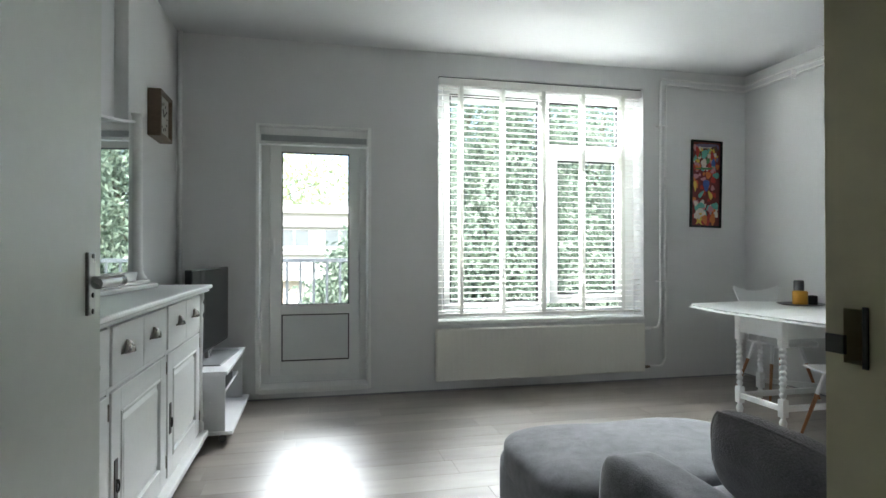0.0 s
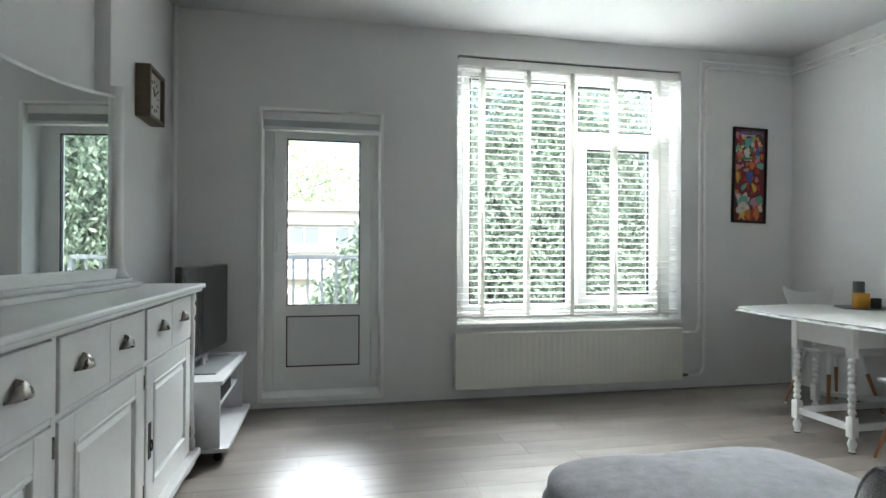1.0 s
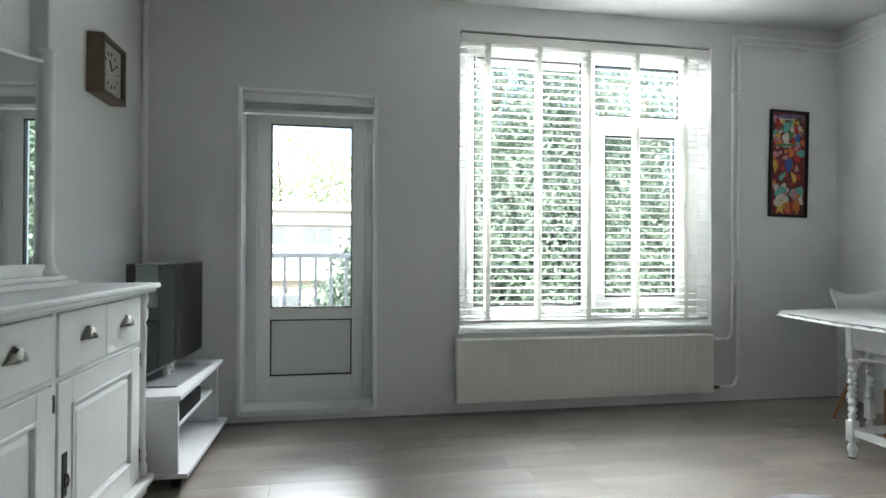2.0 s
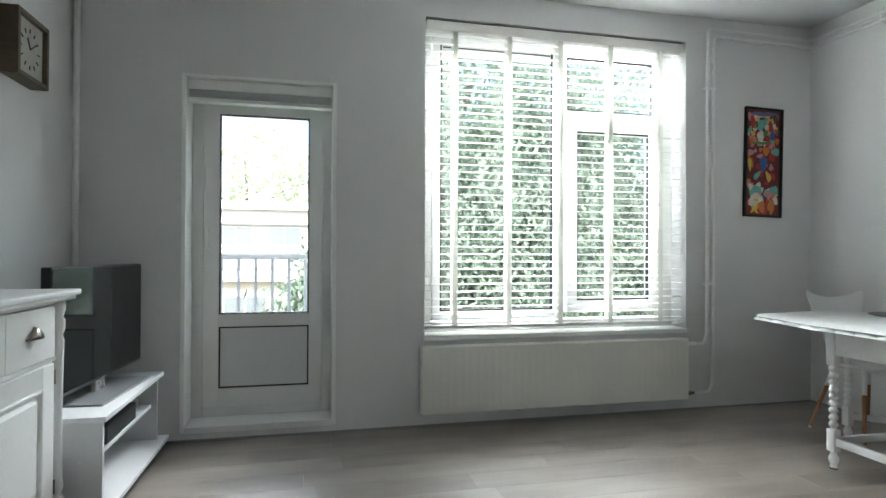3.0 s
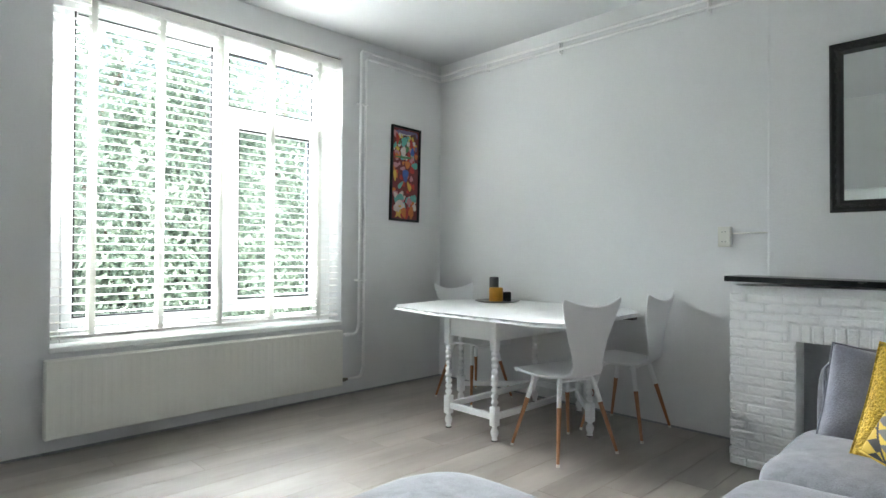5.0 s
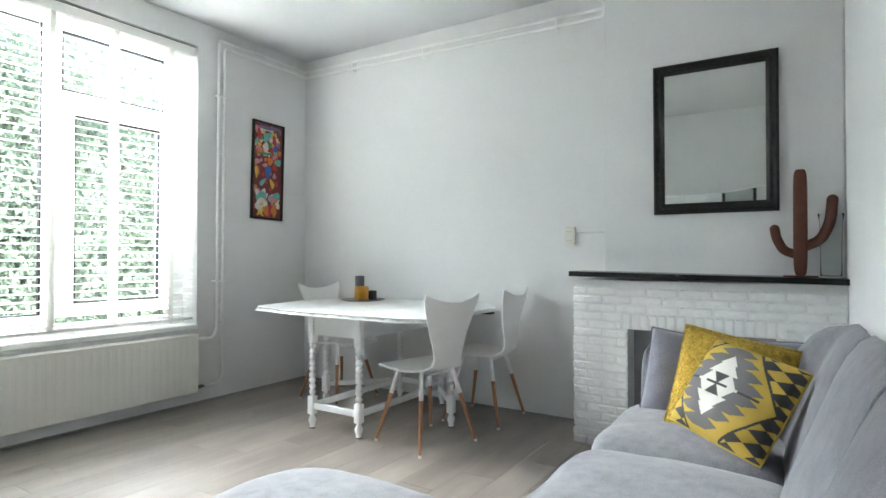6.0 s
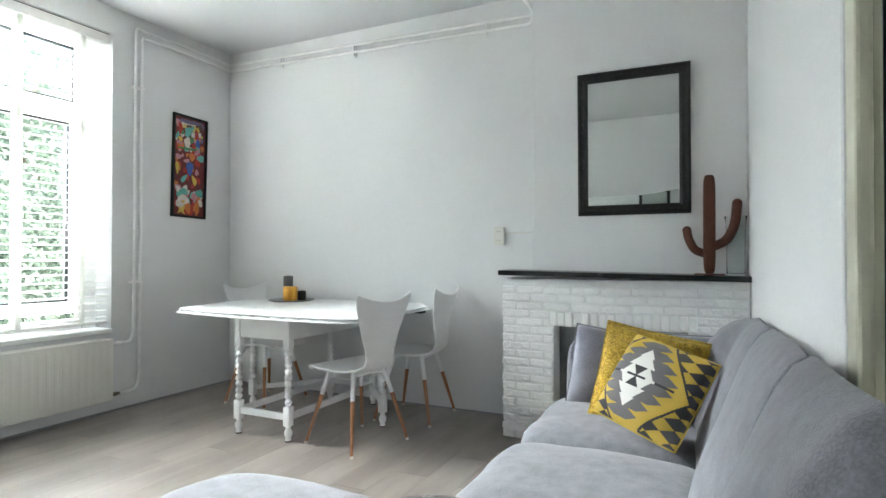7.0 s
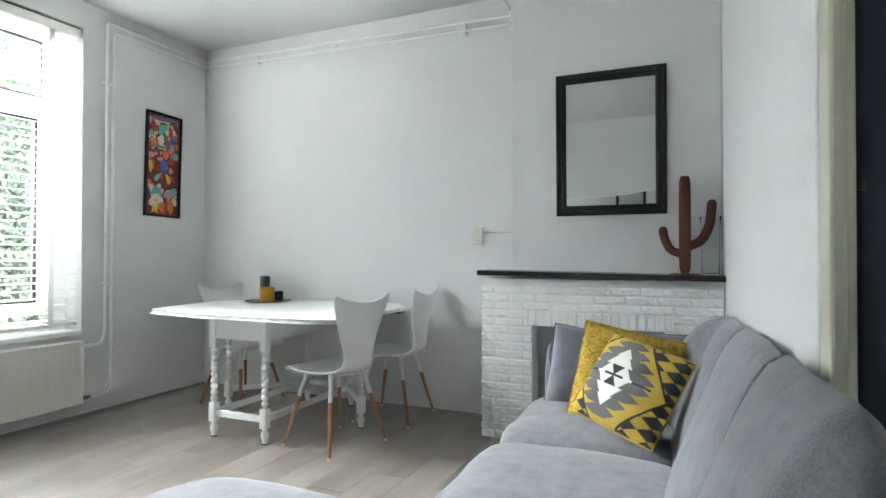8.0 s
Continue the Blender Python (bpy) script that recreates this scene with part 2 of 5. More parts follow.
# ---- mesh tools ----
def bx(bm, lo, hi, bevel=0.0, seg=2):
    """A box between two corners, its edges rounded by bevel."""
    lo, hi = Vector(lo), Vector(hi)
    r = bmesh.ops.create_cube(bm, size=1, matrix=Matrix.Translation((lo + hi) / 2) @ Matrix.Diagonal((*(hi - lo), 1)))
    if bevel:
        edges = list({e for v in r["verts"] for e in v.link_edges})
        bmesh.ops.bevel(bm, geom=edges, offset=bevel, segments=seg, affect="EDGES", profile=0.5)
    return bm


def rod(bm, p, q, r, r2=None, n=12):
    p, q = Vector(p), Vector(q)
    turn = (q - p).to_track_quat("Z", "Y").to_matrix().to_4x4()
    bmesh.ops.create_cone(bm, cap_ends=True, segments=n, radius1=r, radius2=r if r2 is None else r2, depth=(q - p).length, matrix=Matrix.Translation((p + q) / 2) @ turn)
    return bm


def lathe(bm, profile, at=(0, 0, 0), n=18):
    """Turned work: (radius, height) pairs spun round the upright axis."""
    at = Vector(at)
    rings = []
    for r, z in profile:
        rings.append([bm.verts.new(at + Vector((r * math.cos(2 * math.pi * k / n), r * math.sin(2 * math.pi * k / n), z))) for k in range(n)])
    for a, b in zip(rings, rings[1:]):
        for k in range(n):
            bm.faces.new((a[k], a[(k + 1) % n], b[(k + 1) % n], b[k]))
    bm.faces.new(reversed(rings[0]))
    bm.faces.new(rings[-1])
    return bm


def tube(bm, pts, r, n=10):
    """A round pipe through points, with joints mitred."""
    pts = [Vector(p) for p in pts]
    rings = []
    side = None
    for i, p in enumerate(pts):
        a = (p - pts[i - 1]).normalized() if i else (pts[1] - p).normalized()
        b = (pts[i + 1] - p).normalized() if i + 1 < len(pts) else a
        d = (a + b).normalized()
        if side is None:
            side = d.orthogonal().normalized()
        side = (side - d * side.dot(d)).normalized()
        up = d.cross(side)
        rings.append([bm.verts.new(p + r * (math.cos(2 * math.pi * k / n) * side + math.sin(2 * math.pi * k / n) * up)) for k in range(n)])
    for a, b in zip(rings, rings[1:]):
        for k in range(n):
            bm.faces.new((a[k], a[(k + 1) % n], b[(k + 1) % n], b[k]))
    bm.faces.new(reversed(rings[0]))
    bm.faces.new(rings[-1])
    return bm


def bend(pts, radius=0.04, steps=5):
    """Rounds the corners of a run of pipe."""
    pts = [Vector(p) for p in pts]
    out = [pts[0]]
    for a, p, b in zip(pts, pts[1:], pts[2:]):
        u, v = (a - p), (b - p)
        r = min(radius, u.length * 0.45, v.length * 0.45)
        s, e = p + u.normalized() * r, p + v.normalized() * r
        for k in range(steps + 1):
            t = k / steps
            out.append((1 - t) ** 2 * s + 2 * t * (1 - t) * p + t * t * e)
    return out + [pts[-1]]


def puff(bm, centre, size, power=5.0, cuts=12, turn=None, sag=0.0, crease=0.0, seed=0):
    """Upholstery: a rounded block, softly swollen, with faint wrinkles."""
    r = bmesh.ops.create_cube(bm, size=2)
    geom = bmesh.ops.subdivide_edges(bm, edges=list({e for v in r["verts"] for e in v.link_edges}), cuts=cuts, use_grid_fill=True)
    verts = list({v for f in bm.faces for v in f.verts if not v.tag})
    m = Matrix.Translation(centre) @ (turn or Matrix.Identity(4))
    half = Vector(size) / 2
    for v in verts:
        c = v.co.copy()
        k = (abs(c.x) ** power + abs(c.y) ** power + abs(c.z) ** power) ** (-1 / power)
        c *= k
        p = Vector((c.x * half.x, c.y * half.y, c.z * half.z))
        if sag:
            p.z += sag * (1 - (c.x * c.x)) * (1 - c.y * c.y) * (1 if c.z > 0 else 0)
        if crease:
            p += c * crease * noise.noise(Vector((p.x * 7 + seed * 3.1, p.y * 7, p.z * 7)))
        v.co = m @ p
        v.tag = True
    return bm


def pillow(bm, w, h, thick, n=18, seed=0, keep=None, corner=0.03):
    """A stuffed square cushion standing in the xz plane, drawn in at its corners."""
    grid = {}
    for s in (1, -1):
        for i in range(n + 1):
            for j in range(n + 1):
                u, v = 2 * i / n - 1, 2 * j / n - 1
                rim = i in (0, n) or j in (0, n)
                if s < 0 and rim:
                    grid[s, i, j] = grid[1, i, j]
                    continue
                pin = 1 - 0.05 * (u * u + v * v - u * u * v * v) + corner * (u * u * v * v)
                bulge = ((1 - u * u) * (1 - v * v)) ** 0.42
                wob = 0.012 * noise.noise(Vector((u * 2.2 + seed, v * 2.2, s * 3.0)))
                grid[s, i, j] = bm.verts.new((u * w / 2 * pin, s * (thick / 2 * bulge + wob * bulge), v * h / 2 * pin))
        for i in range(n):
            for j in range(n):
                q = [grid[s, i, j], grid[s, i + 1, j], grid[s, i + 1, j + 1], grid[s, i, j + 1]]
                f = bm.faces.new(q if s < 0 else list(reversed(q)))
                if keep:
                    f.material_index = keep(2 * (i + 0.5) / n - 1, 2 * (j + 0.5) / n - 1)
    return bm


def prism(bm, outline, z0, z1):
    """A flat slab over an outline of (x, y)."""
    lo = [bm.verts.new((x, y, z0)) for x, y in outline]
    hi = [bm.verts.new((x, y, z1)) for x, y in outline]
    n = len(outline)
    for k in range(n):
        bm.faces.new((lo[k], lo[(k + 1) % n], hi[(k + 1) % n], hi[k]))
    bm.faces.new(list(reversed(lo)))
    bm.faces.new(hi)
    return bm


def part(name, bm, material, parent=None, label="", smooth=False):
    """Links a bmesh as one mesh object, under a thing or a part."""
    bmesh.ops.recalc_face_normals(bm, faces=bm.faces[:])
    me = bpy.data.meshes.new(name)
    bm.to_mesh(me)
    bm.free()
    for m in material if isinstance(material, (list, tuple)) else (material,):
        me.materials.append(m)
    if smooth:
        me.shade_smooth()
        if smooth != "all":
            me.set_sharp_from_angle(angle=radians(smooth if smooth is not True else 35))
    ob = new(name, me)
    if parent:
        ob.parent = parent
    if label:
        ob["label"] = label
    return ob


def thing(name, at, label, category, group="", rz=0.0, kind=""):
    ob = new(name)
    ob.matrix_world = pose(*at, 0, 0, rz)
    ob.empty_display_size = 0.05
    return tagged(ob, label, category, group, kind)


def B():
    return bmesh.new()


# ---- the setting ----
NORTH, EAST, WEST, WEST2, SOUTH, ENTRY, TOP = 4.0, 4.83, -0.335, -0.26, -0.03, -0.38, 2.87
DX0, DX1, DZ0, DZ1 = 0.338, 1.215, 0.085, 2.185      # balcony door opening
WX0, WX1, WZ0, WZ1 = 1.80, 3.737, 0.585, 2.68         # window opening


def wall_north():
    bm = B()
    y0, y1 = NORTH, NORTH + 0.32
    for lo, hi in (((-0.6, -0.1), (DX0, 3.0)), ((DX0, -0.1), (DX1, DZ0)), ((DX0, DZ1), (DX1, 3.0)), ((DX1, -0.1), (WX0, 3.0)),
                   ((WX0, -0.1), (WX1, WZ0)), ((WX0, WZ1), (WX1, 3.0)), ((WX1, -0.1), (5.1, 3.0))):
        bx(bm, (lo[0], y0, lo[1]), (hi[0], y1, hi[1]))
    tagged(part("wall_north", bm, M_WALL), "white painted plaster wall with window and balcony door", "wall", kind="structure")


def wall_east():
    tagged(part("wall_east", bx(B(), (EAST, -0.6, -0.1), (EAST + 0.25, NORTH, 3.0)), M_WALL), "white painted plaster wall behind the dining table", "wall", kind="structure")
    tagged(part("chimney_breast", bx(B(), (4.62, SOUTH, 0.95), (EAST, 1.19, TOP), 0.012), M_WALL), "white plastered chimney breast above the fireplace", "wall", kind="structure")


def wall_south():
    tagged(part("wall_south", bx(B(), (2.11, -0.6, -0.1), (EAST, SOUTH, 3.0), 0.008), M_WALL), "white painted wall behind the grey sofa", "wall", kind="structure")
    bm = B()
    bx(bm, (2.045, -0.056, 0), (2.112, SOUTH - 0.004, TOP - 0.01), 0.006)
    bx(bm, (2.060, -0.070, 0), (2.112, -0.055, TOP - 0.01), 0.004)
    tagged(part("trim_closet", bm, M_CREAM), "cream painted closet door frame at the wall's end", "trim", kind="structure")
    bm = bx(B(), (2.09, ENTRY + 0.01, 0.02), (2.113, -0.078, 2.5), 0.004)
    door = tagged(part("door_2", bm, M_NAVY), "dark navy closet door, closed", "door", kind="structure")
    part("hinge", rod(B(), (2.085, -0.082, 1.20), (2.085, -0.082, 1.215), 0.004), M_IRON, door)


def wall_entry():
    bm = B()
    for lo, hi in (((-0.6, -0.1), (0.30, 3.0)), ((0.30, 2.11), (1.20, 3.0)), ((1.20, -0.1), (2.30, 3.0))):
        bx(bm, (lo[0], ENTRY - 0.12, lo[1]), (hi[0], ENTRY, hi[1]))
    tagged(part("wall_entry", bm, M_WALL), "white painted wall round the hall doorway", "wall", kind="structure")
    bm = B()
    bx(bm, (0.30, ENTRY - 0.135, 0), (0.345, ENTRY + 0.012, 2.11), 0.004)
    bx(bm, (0.345, ENTRY - 0.135, 2.06), (1.152, ENTRY + 0.012, 2.11), 0.004)
    for z0, z1 in ((0, 1.080), (1.120, 2.11)):
        bx(bm, (1.152, ENTRY - 0.135, z0), (1.20, ENTRY + 0.012, z1))
    bx(bm, (1.152, ENTRY - 0.135, 1.080), (1.20, ENTRY - 0.020, 1.120))
    bx(bm, (1.152, ENTRY - 0.003, 1.080), (1.20, ENTRY + 0.012, 1.120))
    bx(bm, (1.172, ENTRY - 0.020, 1.080), (1.20, ENTRY - 0.003, 1.120))
    jamb = tagged(part("trim_hall_door", bm, M_JAMB_LIT), "cream painted hall door frame with a worn latch recess", "trim", kind="structure")
    bm = B()
    bx(bm, (1.1505, ENTRY - 0.023, 1.078), (1.1535, ENTRY - 0.019, 1.122))
    bx(bm, (1.1505, ENTRY - 0.004, 1.086), (1.1535, ENTRY + 0.011, 1.100))
    bx(bm, (1.168, ENTRY - 0.019, 1.081), (1.1718, ENTRY - 0.004, 1.119))
    part("strike_plate", bm, M_IRON, jamb, "dark worn iron strike plate")


def wall_west():
    tagged(part("wall_west", bx(B(), (WEST - 0.2, ENTRY, -0.1), (WEST, 2.83, 3.0)), M_WALL), "white painted wall behind the dresser", "wall", kind="structure")
    tagged(part("wall_pier", bx(B(), (WEST - 0.2, 2.83, -0.1), (WEST2, NORTH, 3.0), 0.006), M_WALL), "white painted wall pier with the clock", "wall", kind="structure")


def ceiling_and_hall():
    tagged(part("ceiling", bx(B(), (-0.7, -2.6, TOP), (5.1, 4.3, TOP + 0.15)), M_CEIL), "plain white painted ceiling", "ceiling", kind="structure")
    tagged(part("floor", bx(B(), (-0.7, -2.6, -0.16), (5.1, 4.02, -0.009)), M_MORTAR), "subfloor below grey-brown oak laminate planks", "floor", kind="structure")
    bm = B()
    bx(bm, (-0.30, -2.5, -0.1), (-0.15, ENTRY - 0.12, 3.0))
    bx(bm, (2.15, -2.5, -0.1), (2.30, ENTRY - 0.12, 3.0))
    bx(bm, (-0.30, -2.6, -0.1), (2.30, -2.5, 3.0))
    tagged(part("wall_hall", bm, M_HALL), "plain walls of the dim hallway", "wall", kind="structure")


def baseboards():
    bm = B()
    bx(bm, (WEST2, NORTH - 0.010, 0), (EAST, NORTH, 0.012), 0.002)
    bx(bm, (EAST - 0.010, 1.33, 0), (EAST, NORTH - 0.010, 0.012), 0.002)
    tagged(part("baseboard", bm, M_HEARTH), "thin grey strip along the foot of the walls", "baseboard", kind="structure")


def balcony_door():
    y = NORTH + 0.19
    d = thing("door_1", (DX0, y, DZ0 + 0.006), "white plastic balcony door with glass pane and lower panel, closed", "door", kind="structure")
    w, h = DX1 - DX0, DZ1 - DZ0 - 0.006
    bm = B()
    bx(bm, (0, 0, 0), (0.075, 0.07, h), 0.004)
    bx(bm, (w - 0.065, 0, 0), (w, 0.07, h), 0.004)
    bx(bm, (0.076, 0.001, 1.995), (w - 0.066, 0.069, h - 0.002), 0.004)
    bx(bm, (0.076, 0.001, 0.002), (w - 0.066, 0.069, 0.06), 0.004)
    part("door_frame", bm, M_UPVC, d)
    x0, x1, z0, z1 = 0.079, w - 0.069, 0.064, 1.991
    bm = B()
    for lo, hi in (((0.0755, 0.062), (0.10, 1.993)), ((w - 0.09, 0.062), (w - 0.0655, 1.993)), ((0.10, 0.0605), (w - 0.09, 0.085)), ((0.10, 1.97), (w - 0.09, 1.9945))):
        bx(bm, (lo[0], 0.0515, lo[1]), (hi[0], 0.066, hi[1]))
    part("door_stop", bm, M_UPVC, d)
    gx0, gx1 = 0.172, w - 0.152
    g0, g1, p0, p1 = 0.645, 1.915, 0.178, 0.566
    bm = B()
    bx(bm, (x0, -0.018, z0), (gx0, 0.05, z1), 0.004)
    bx(bm, (gx1, -0.018, z0), (x1, 0.05, z1), 0.004)
    for a, b in ((z0, p0), (p1, g0), (g1, z1)):
        bx(bm, (gx0 - 0.001, -0.0172, a), (gx1 + 0.001, 0.049, b), 0.003)
    leaf = part("door_leaf", bm, M_UPVC, d)
    for a, b in ((g0, g1), (p0, p1)):
        bm = B()
        for lo, hi in (((gx0, a), (gx0 + 0.009, b)), ((gx1 - 0.009, a), (gx1, b)), ((gx0 + 0.009, a), (gx1 - 0.009, a + 0.009)), ((gx0 + 0.009, b - 0.009), (gx1 - 0.009, b))):
            bx(bm, (lo[0], -0.012, lo[1]), (hi[0], 0.02, hi[1]))
        part("gasket", bm, M_GASKET_SHADE, leaf, "black rubber seal")
    pane = part("pane", bx(B(), (gx0 + 0.009, 0.006, g0 + 0.009), (gx1 - 0.009, 0.014, g1 - 0.009)), M_GLASS, leaf, "clear glass pane")
    pane.visible_shadow = False
    part("panel", bx(B(), (gx0 + 0.009, -0.004, p0 + 0.009), (gx1 - 0.009, 0.016, p1 - 0.009)), M_PANEL, leaf, "plain grey-white lower panel")
    bm = B()
    bx(bm, (0.098, -0.026, 1.06), (0.122, -0.018, 1.20), 0.003)
    rod(bm, (0.11, -0.02, 1.17), (0.11, -0.055, 1.17), 0.009)
    bx(bm, (0.101, -0.068, 1.06), (0.119, -0.050, 1.185), 0.006)
    part("handle", bm, M_UPVC, leaf, "white lever handle", smooth=True)
    part("latch", bx(B(), (0.079, -0.03, 1.42), (0.091, -0.018, 1.58), 0.003), M_UPVC, leaf)
    # sill board and the shade cassette under the lintel
    bm = B()
    bx(bm, (DX0 - 0.016, NORTH - 0.010, DZ0 - 0.03), (DX0 + 0.010, NORTH + 0.188, DZ1 + 0.014), 0.003)
    bx(bm, (DX1 - 0.010, NORTH - 0.010, DZ0 - 0.03), (DX1 + 0.016, NORTH + 0.188, DZ1 + 0.014), 0.003)
    bx(bm, (DX0 + 0.010, NORTH - 0.009, DZ1 - 0.006), (DX1 - 0.010, NORTH + 0.187, DZ1 + 0.013), 0.003)
    tagged(part("trim_balcony_door", bm, M_UPVC), "white lining boards round the balcony door opening", "trim", kind="structure")
    tagged(part("door_sill", bx(B(), (DX0 + 0.011, NORTH - 0.022, DZ0 - 0.035), (DX1 - 0.011, NORTH + 0.188, DZ0 + 0.006), 0.006), M_UPVC), "white threshold board below the balcony door", "sill", kind="structure")
    s = thing("pleated_shade", (DX0 + 0.012, NORTH + 0.03, 2.042), "grey pleated shade drawn up under the lintel", "window shade")
    part("head_rail", bx(B(), (0, 0, 0.075), (w - 0.024, 0.06, 0.134), 0.004), M_UPVC, s)
    bm = B()
    for k in range(5):
        bx(bm, (0.006, 0.004 + 0.002 * (k % 2), 0.026 + k * 0.0098), (w - 0.03, 0.056, 0.0345 + k * 0.0098), 0.002, 1)
    part("pleats", bm, M_SHADE, s, "folded grey cloth")
    part("bottom_rail", bx(B(), (0, 0, 0), (w - 0.024, 0.06, 0.025), 0.004), M_UPVC, s)
    part("pull", rod(B(), (w * 0.47, -0.006, 0.0), (w * 0.47, -0.006, 0.016), 0.008), M_UPVC, s)


def window():
    y = NORTH + 0.17
    d = thing("window_1", (WX0, y, WZ0), "white plastic window with fixed pane, top light and casement", "window", kind="structure")
    w, h = WX1 - WX0, WZ1 - WZ0
    lx0, lx1 = 0.135, 0.965          # large left light
    rx0, rx1 = 1.085, 1.765          # right lights
    bm = B()
    bx(bm, (0, 0, 0), (0.075, 0.075, h), 0.004)
    bx(bm, (w - 0.10, 0, 0), (w, 0.075, h), 0.004)
    bx(bm, (0.995, 0.001, 0.07), (1.055, 0.074, h - 0.07), 0.004)
    bx(bm, (0.076, 0.0015, 0.001), (w - 0.101, 0.0735, 0.075), 0.004)
    bx(bm, (0.076, 0.0015, h - 0.075), (w - 0.101, 0.0735, h - 0.001), 0.004)
    bx(bm, (1.056, 0.002, 1.475), (w - 0.101, 0.073, 1.535), 0.004)
    part("window_frame", bm, M_UPVC, d)

    def light(x0, x1, z0, z1, border, vent=False):
        bm = B()
        bx(bm, (x0 - border, -0.014, z0 - border), (x0, 0.05, z1 + border), 0.004)
        bx(bm, (x1, -0.014, z0 - border), (x1 + border, 0.05, z1 + border), 0.004)
        bx(bm, (x0 - 0.001, -0.0135, z0 - border), (x1 + 0.001, 0.049, z0), 0.003)
        bx(bm, (x0 - 0.001, -0.0135, z1), (x1 + 0.001, 0.049, z1 + border), 0.003)
        sash = part("sash", bm, M_UPVC, d)
        bm = B()
        for lo, hi in (((x0, z0), (x0 + 0.010, z1)), ((x1 - 0.010, z0), (x1, z1)), ((x0 + 0.010, z0), (x1 - 0.010, z0 + 0.010)), ((x0 + 0.010, z1 - 0.010), (x1 - 0.010, z1))):
            bx(bm, (lo[0], -0.008, lo[1]), (hi[0], 0.022, hi[1]))
        part("gasket", bm, M_GASKET_SHADE, sash, "black rubber seal")
        g = part("pane", bx(B(), (x0 + 0.010, 0.006, z0 + 0.010), (x1 - 0.010, 0.014, z1 - 0.010)), M_GLASS, sash, "clear glass pane")
        g.visible_shadow = False
        if vent:
            part("trickle_vent", bx(B(), (x0 + 0.012, -0.006, z1 - 0.075), (x1 - 0.012, 0.03, z1 - 0.012), 0.003), M_UPVC, sash)
            part("vent_slot", bx(B(), (x0 + 0.02, -0.0085, z1 - 0.03), (x1 - 0.02, -0.0055, z1 - 0.022)), M_GASKET_SHADE, sash)
        return sash

    light(lx0, lx1, 0.145, 1.99, 0.055, True)
    light(rx0 - 0.01, rx1, 1.58, 1.965, 0.03)
    s = light(rx0 + 0.07, rx1 - 0.03, 0.205, 1.435, 0.08)
    bm = B()
    bx(bm, (1.095, -0.022, 0.70), (1.117, -0.0135, 0.80), 0.003)
    bx(bm, (1.098, -0.05, 0.66), (1.114, -0.036, 0.79), 0.005)
    rod(bm, (1.106, -0.02, 0.775), (1.106, -0.045, 0.775), 0.008)
    part("handle", bm, M_UPVC, s, "white casement handle", smooth=True)
    tagged(part("window_sill", bx(B(), (WX0 - 0.006, NORTH - 0.010, WZ0 - 0.03), (WX1 + 0.006, NORTH + 0.172, WZ0 + 0.004), 0.006), M_UPVC), "white painted window sill above the radiator", "sill", kind="structure")


def venetian_blind():
    d = thing("venetian_blind", ((WX0 + WX1) / 2, NORTH + 0.055, WZ0), "white wooden venetian blind, lowered with slats open", "blind")
    w, h = WX1 - WX0 - 0.02, WZ1 - WZ0
    part("head_rail", bx(B(), (-w / 2, -0.045, h - 0.075), (w / 2, 0.030, h - 0.012), 0.004), M_BLIND, d)
    # a black strip fills the gap to draw the shade in it
    part("shadow_gap", bx(B(), (-w / 2, -0.03, h - 0.011), (w / 2, 0.03, h - 0.002)), M_GASKET_SHADE, d, "black strip drawn for the shade above the rail")
    n, z0, z1 = 39, 0.085, h - 0.10
    bm = B()
    half, t = w / 2, 0.0011
    rows = []
    for k in range(5):                              # a slat's gentle crown across its depth
        a = -0.019 + 0.0095 * k
        rows.append((a, 0.0016 * (1 - (a / 0.019) ** 2)))
    for sgn in (1, -1):
        line = [[bm.verts.new((x, a, c + sgn * t)) for a, c in rows] for x in (-half, half)]
        for k in range(4):
            f = (line[0][k], line[1][k], line[1][k + 1], line[0][k + 1])
            bm.faces.new(f if sgn < 0 else tuple(reversed(f)))
    bmesh.ops.bridge_loops(bm, edges=[e for e in bm.edges if e.is_boundary])
    first = part("slat", bm, M_BLIND, d)
    rng = random.Random(4)
    for k in range(n):
        s = first if k == 0 else new("slat", first.data)
        s.parent = d
        s.matrix_basis = pose(0, 0, z0 + (z1 - z0) * k / (n - 1), 4 + rng.uniform(-1.2, 1.2), rng.uniform(-0.08, 0.08), 0)
    part("bottom_rail", bx(B(), (-half, -0.026, 0.040), (half, 0.026, 0.060), 0.004), M_BLIND, d)
    for x in (2.01, 2.39, 2.765, 3.15, 3.545):
        x -= (WX0 + WX1) / 2
        bm = B()
        bx(bm, (x - 0.018, -0.0300, 0.06), (x + 0.018, -0.0285, h - 0.075))
        bx(bm, (x - 0.018, 0.0285, 0.06), (x + 0.018, 0.0300, h - 0.075))
        part("tape", bm, M_TAPE, d, "white cloth ladder tape")
    for x, zb in ((1.735 - half - 0.02, 1.52), (1.745 - half - 0.02, 0.92)):
        bm = rod(B(), (x, -0.034, zb), (x, -0.034, h - 0.075), 0.0016, n=6)
        lathe(bm, [(0.002, 0.0), (0.008, -0.004), (0.006, -0.03), (0.002, -0.036)], (x, -0.034, zb), 8)
        part("pull_cord", bm, M_TAPE, d, smooth=True)


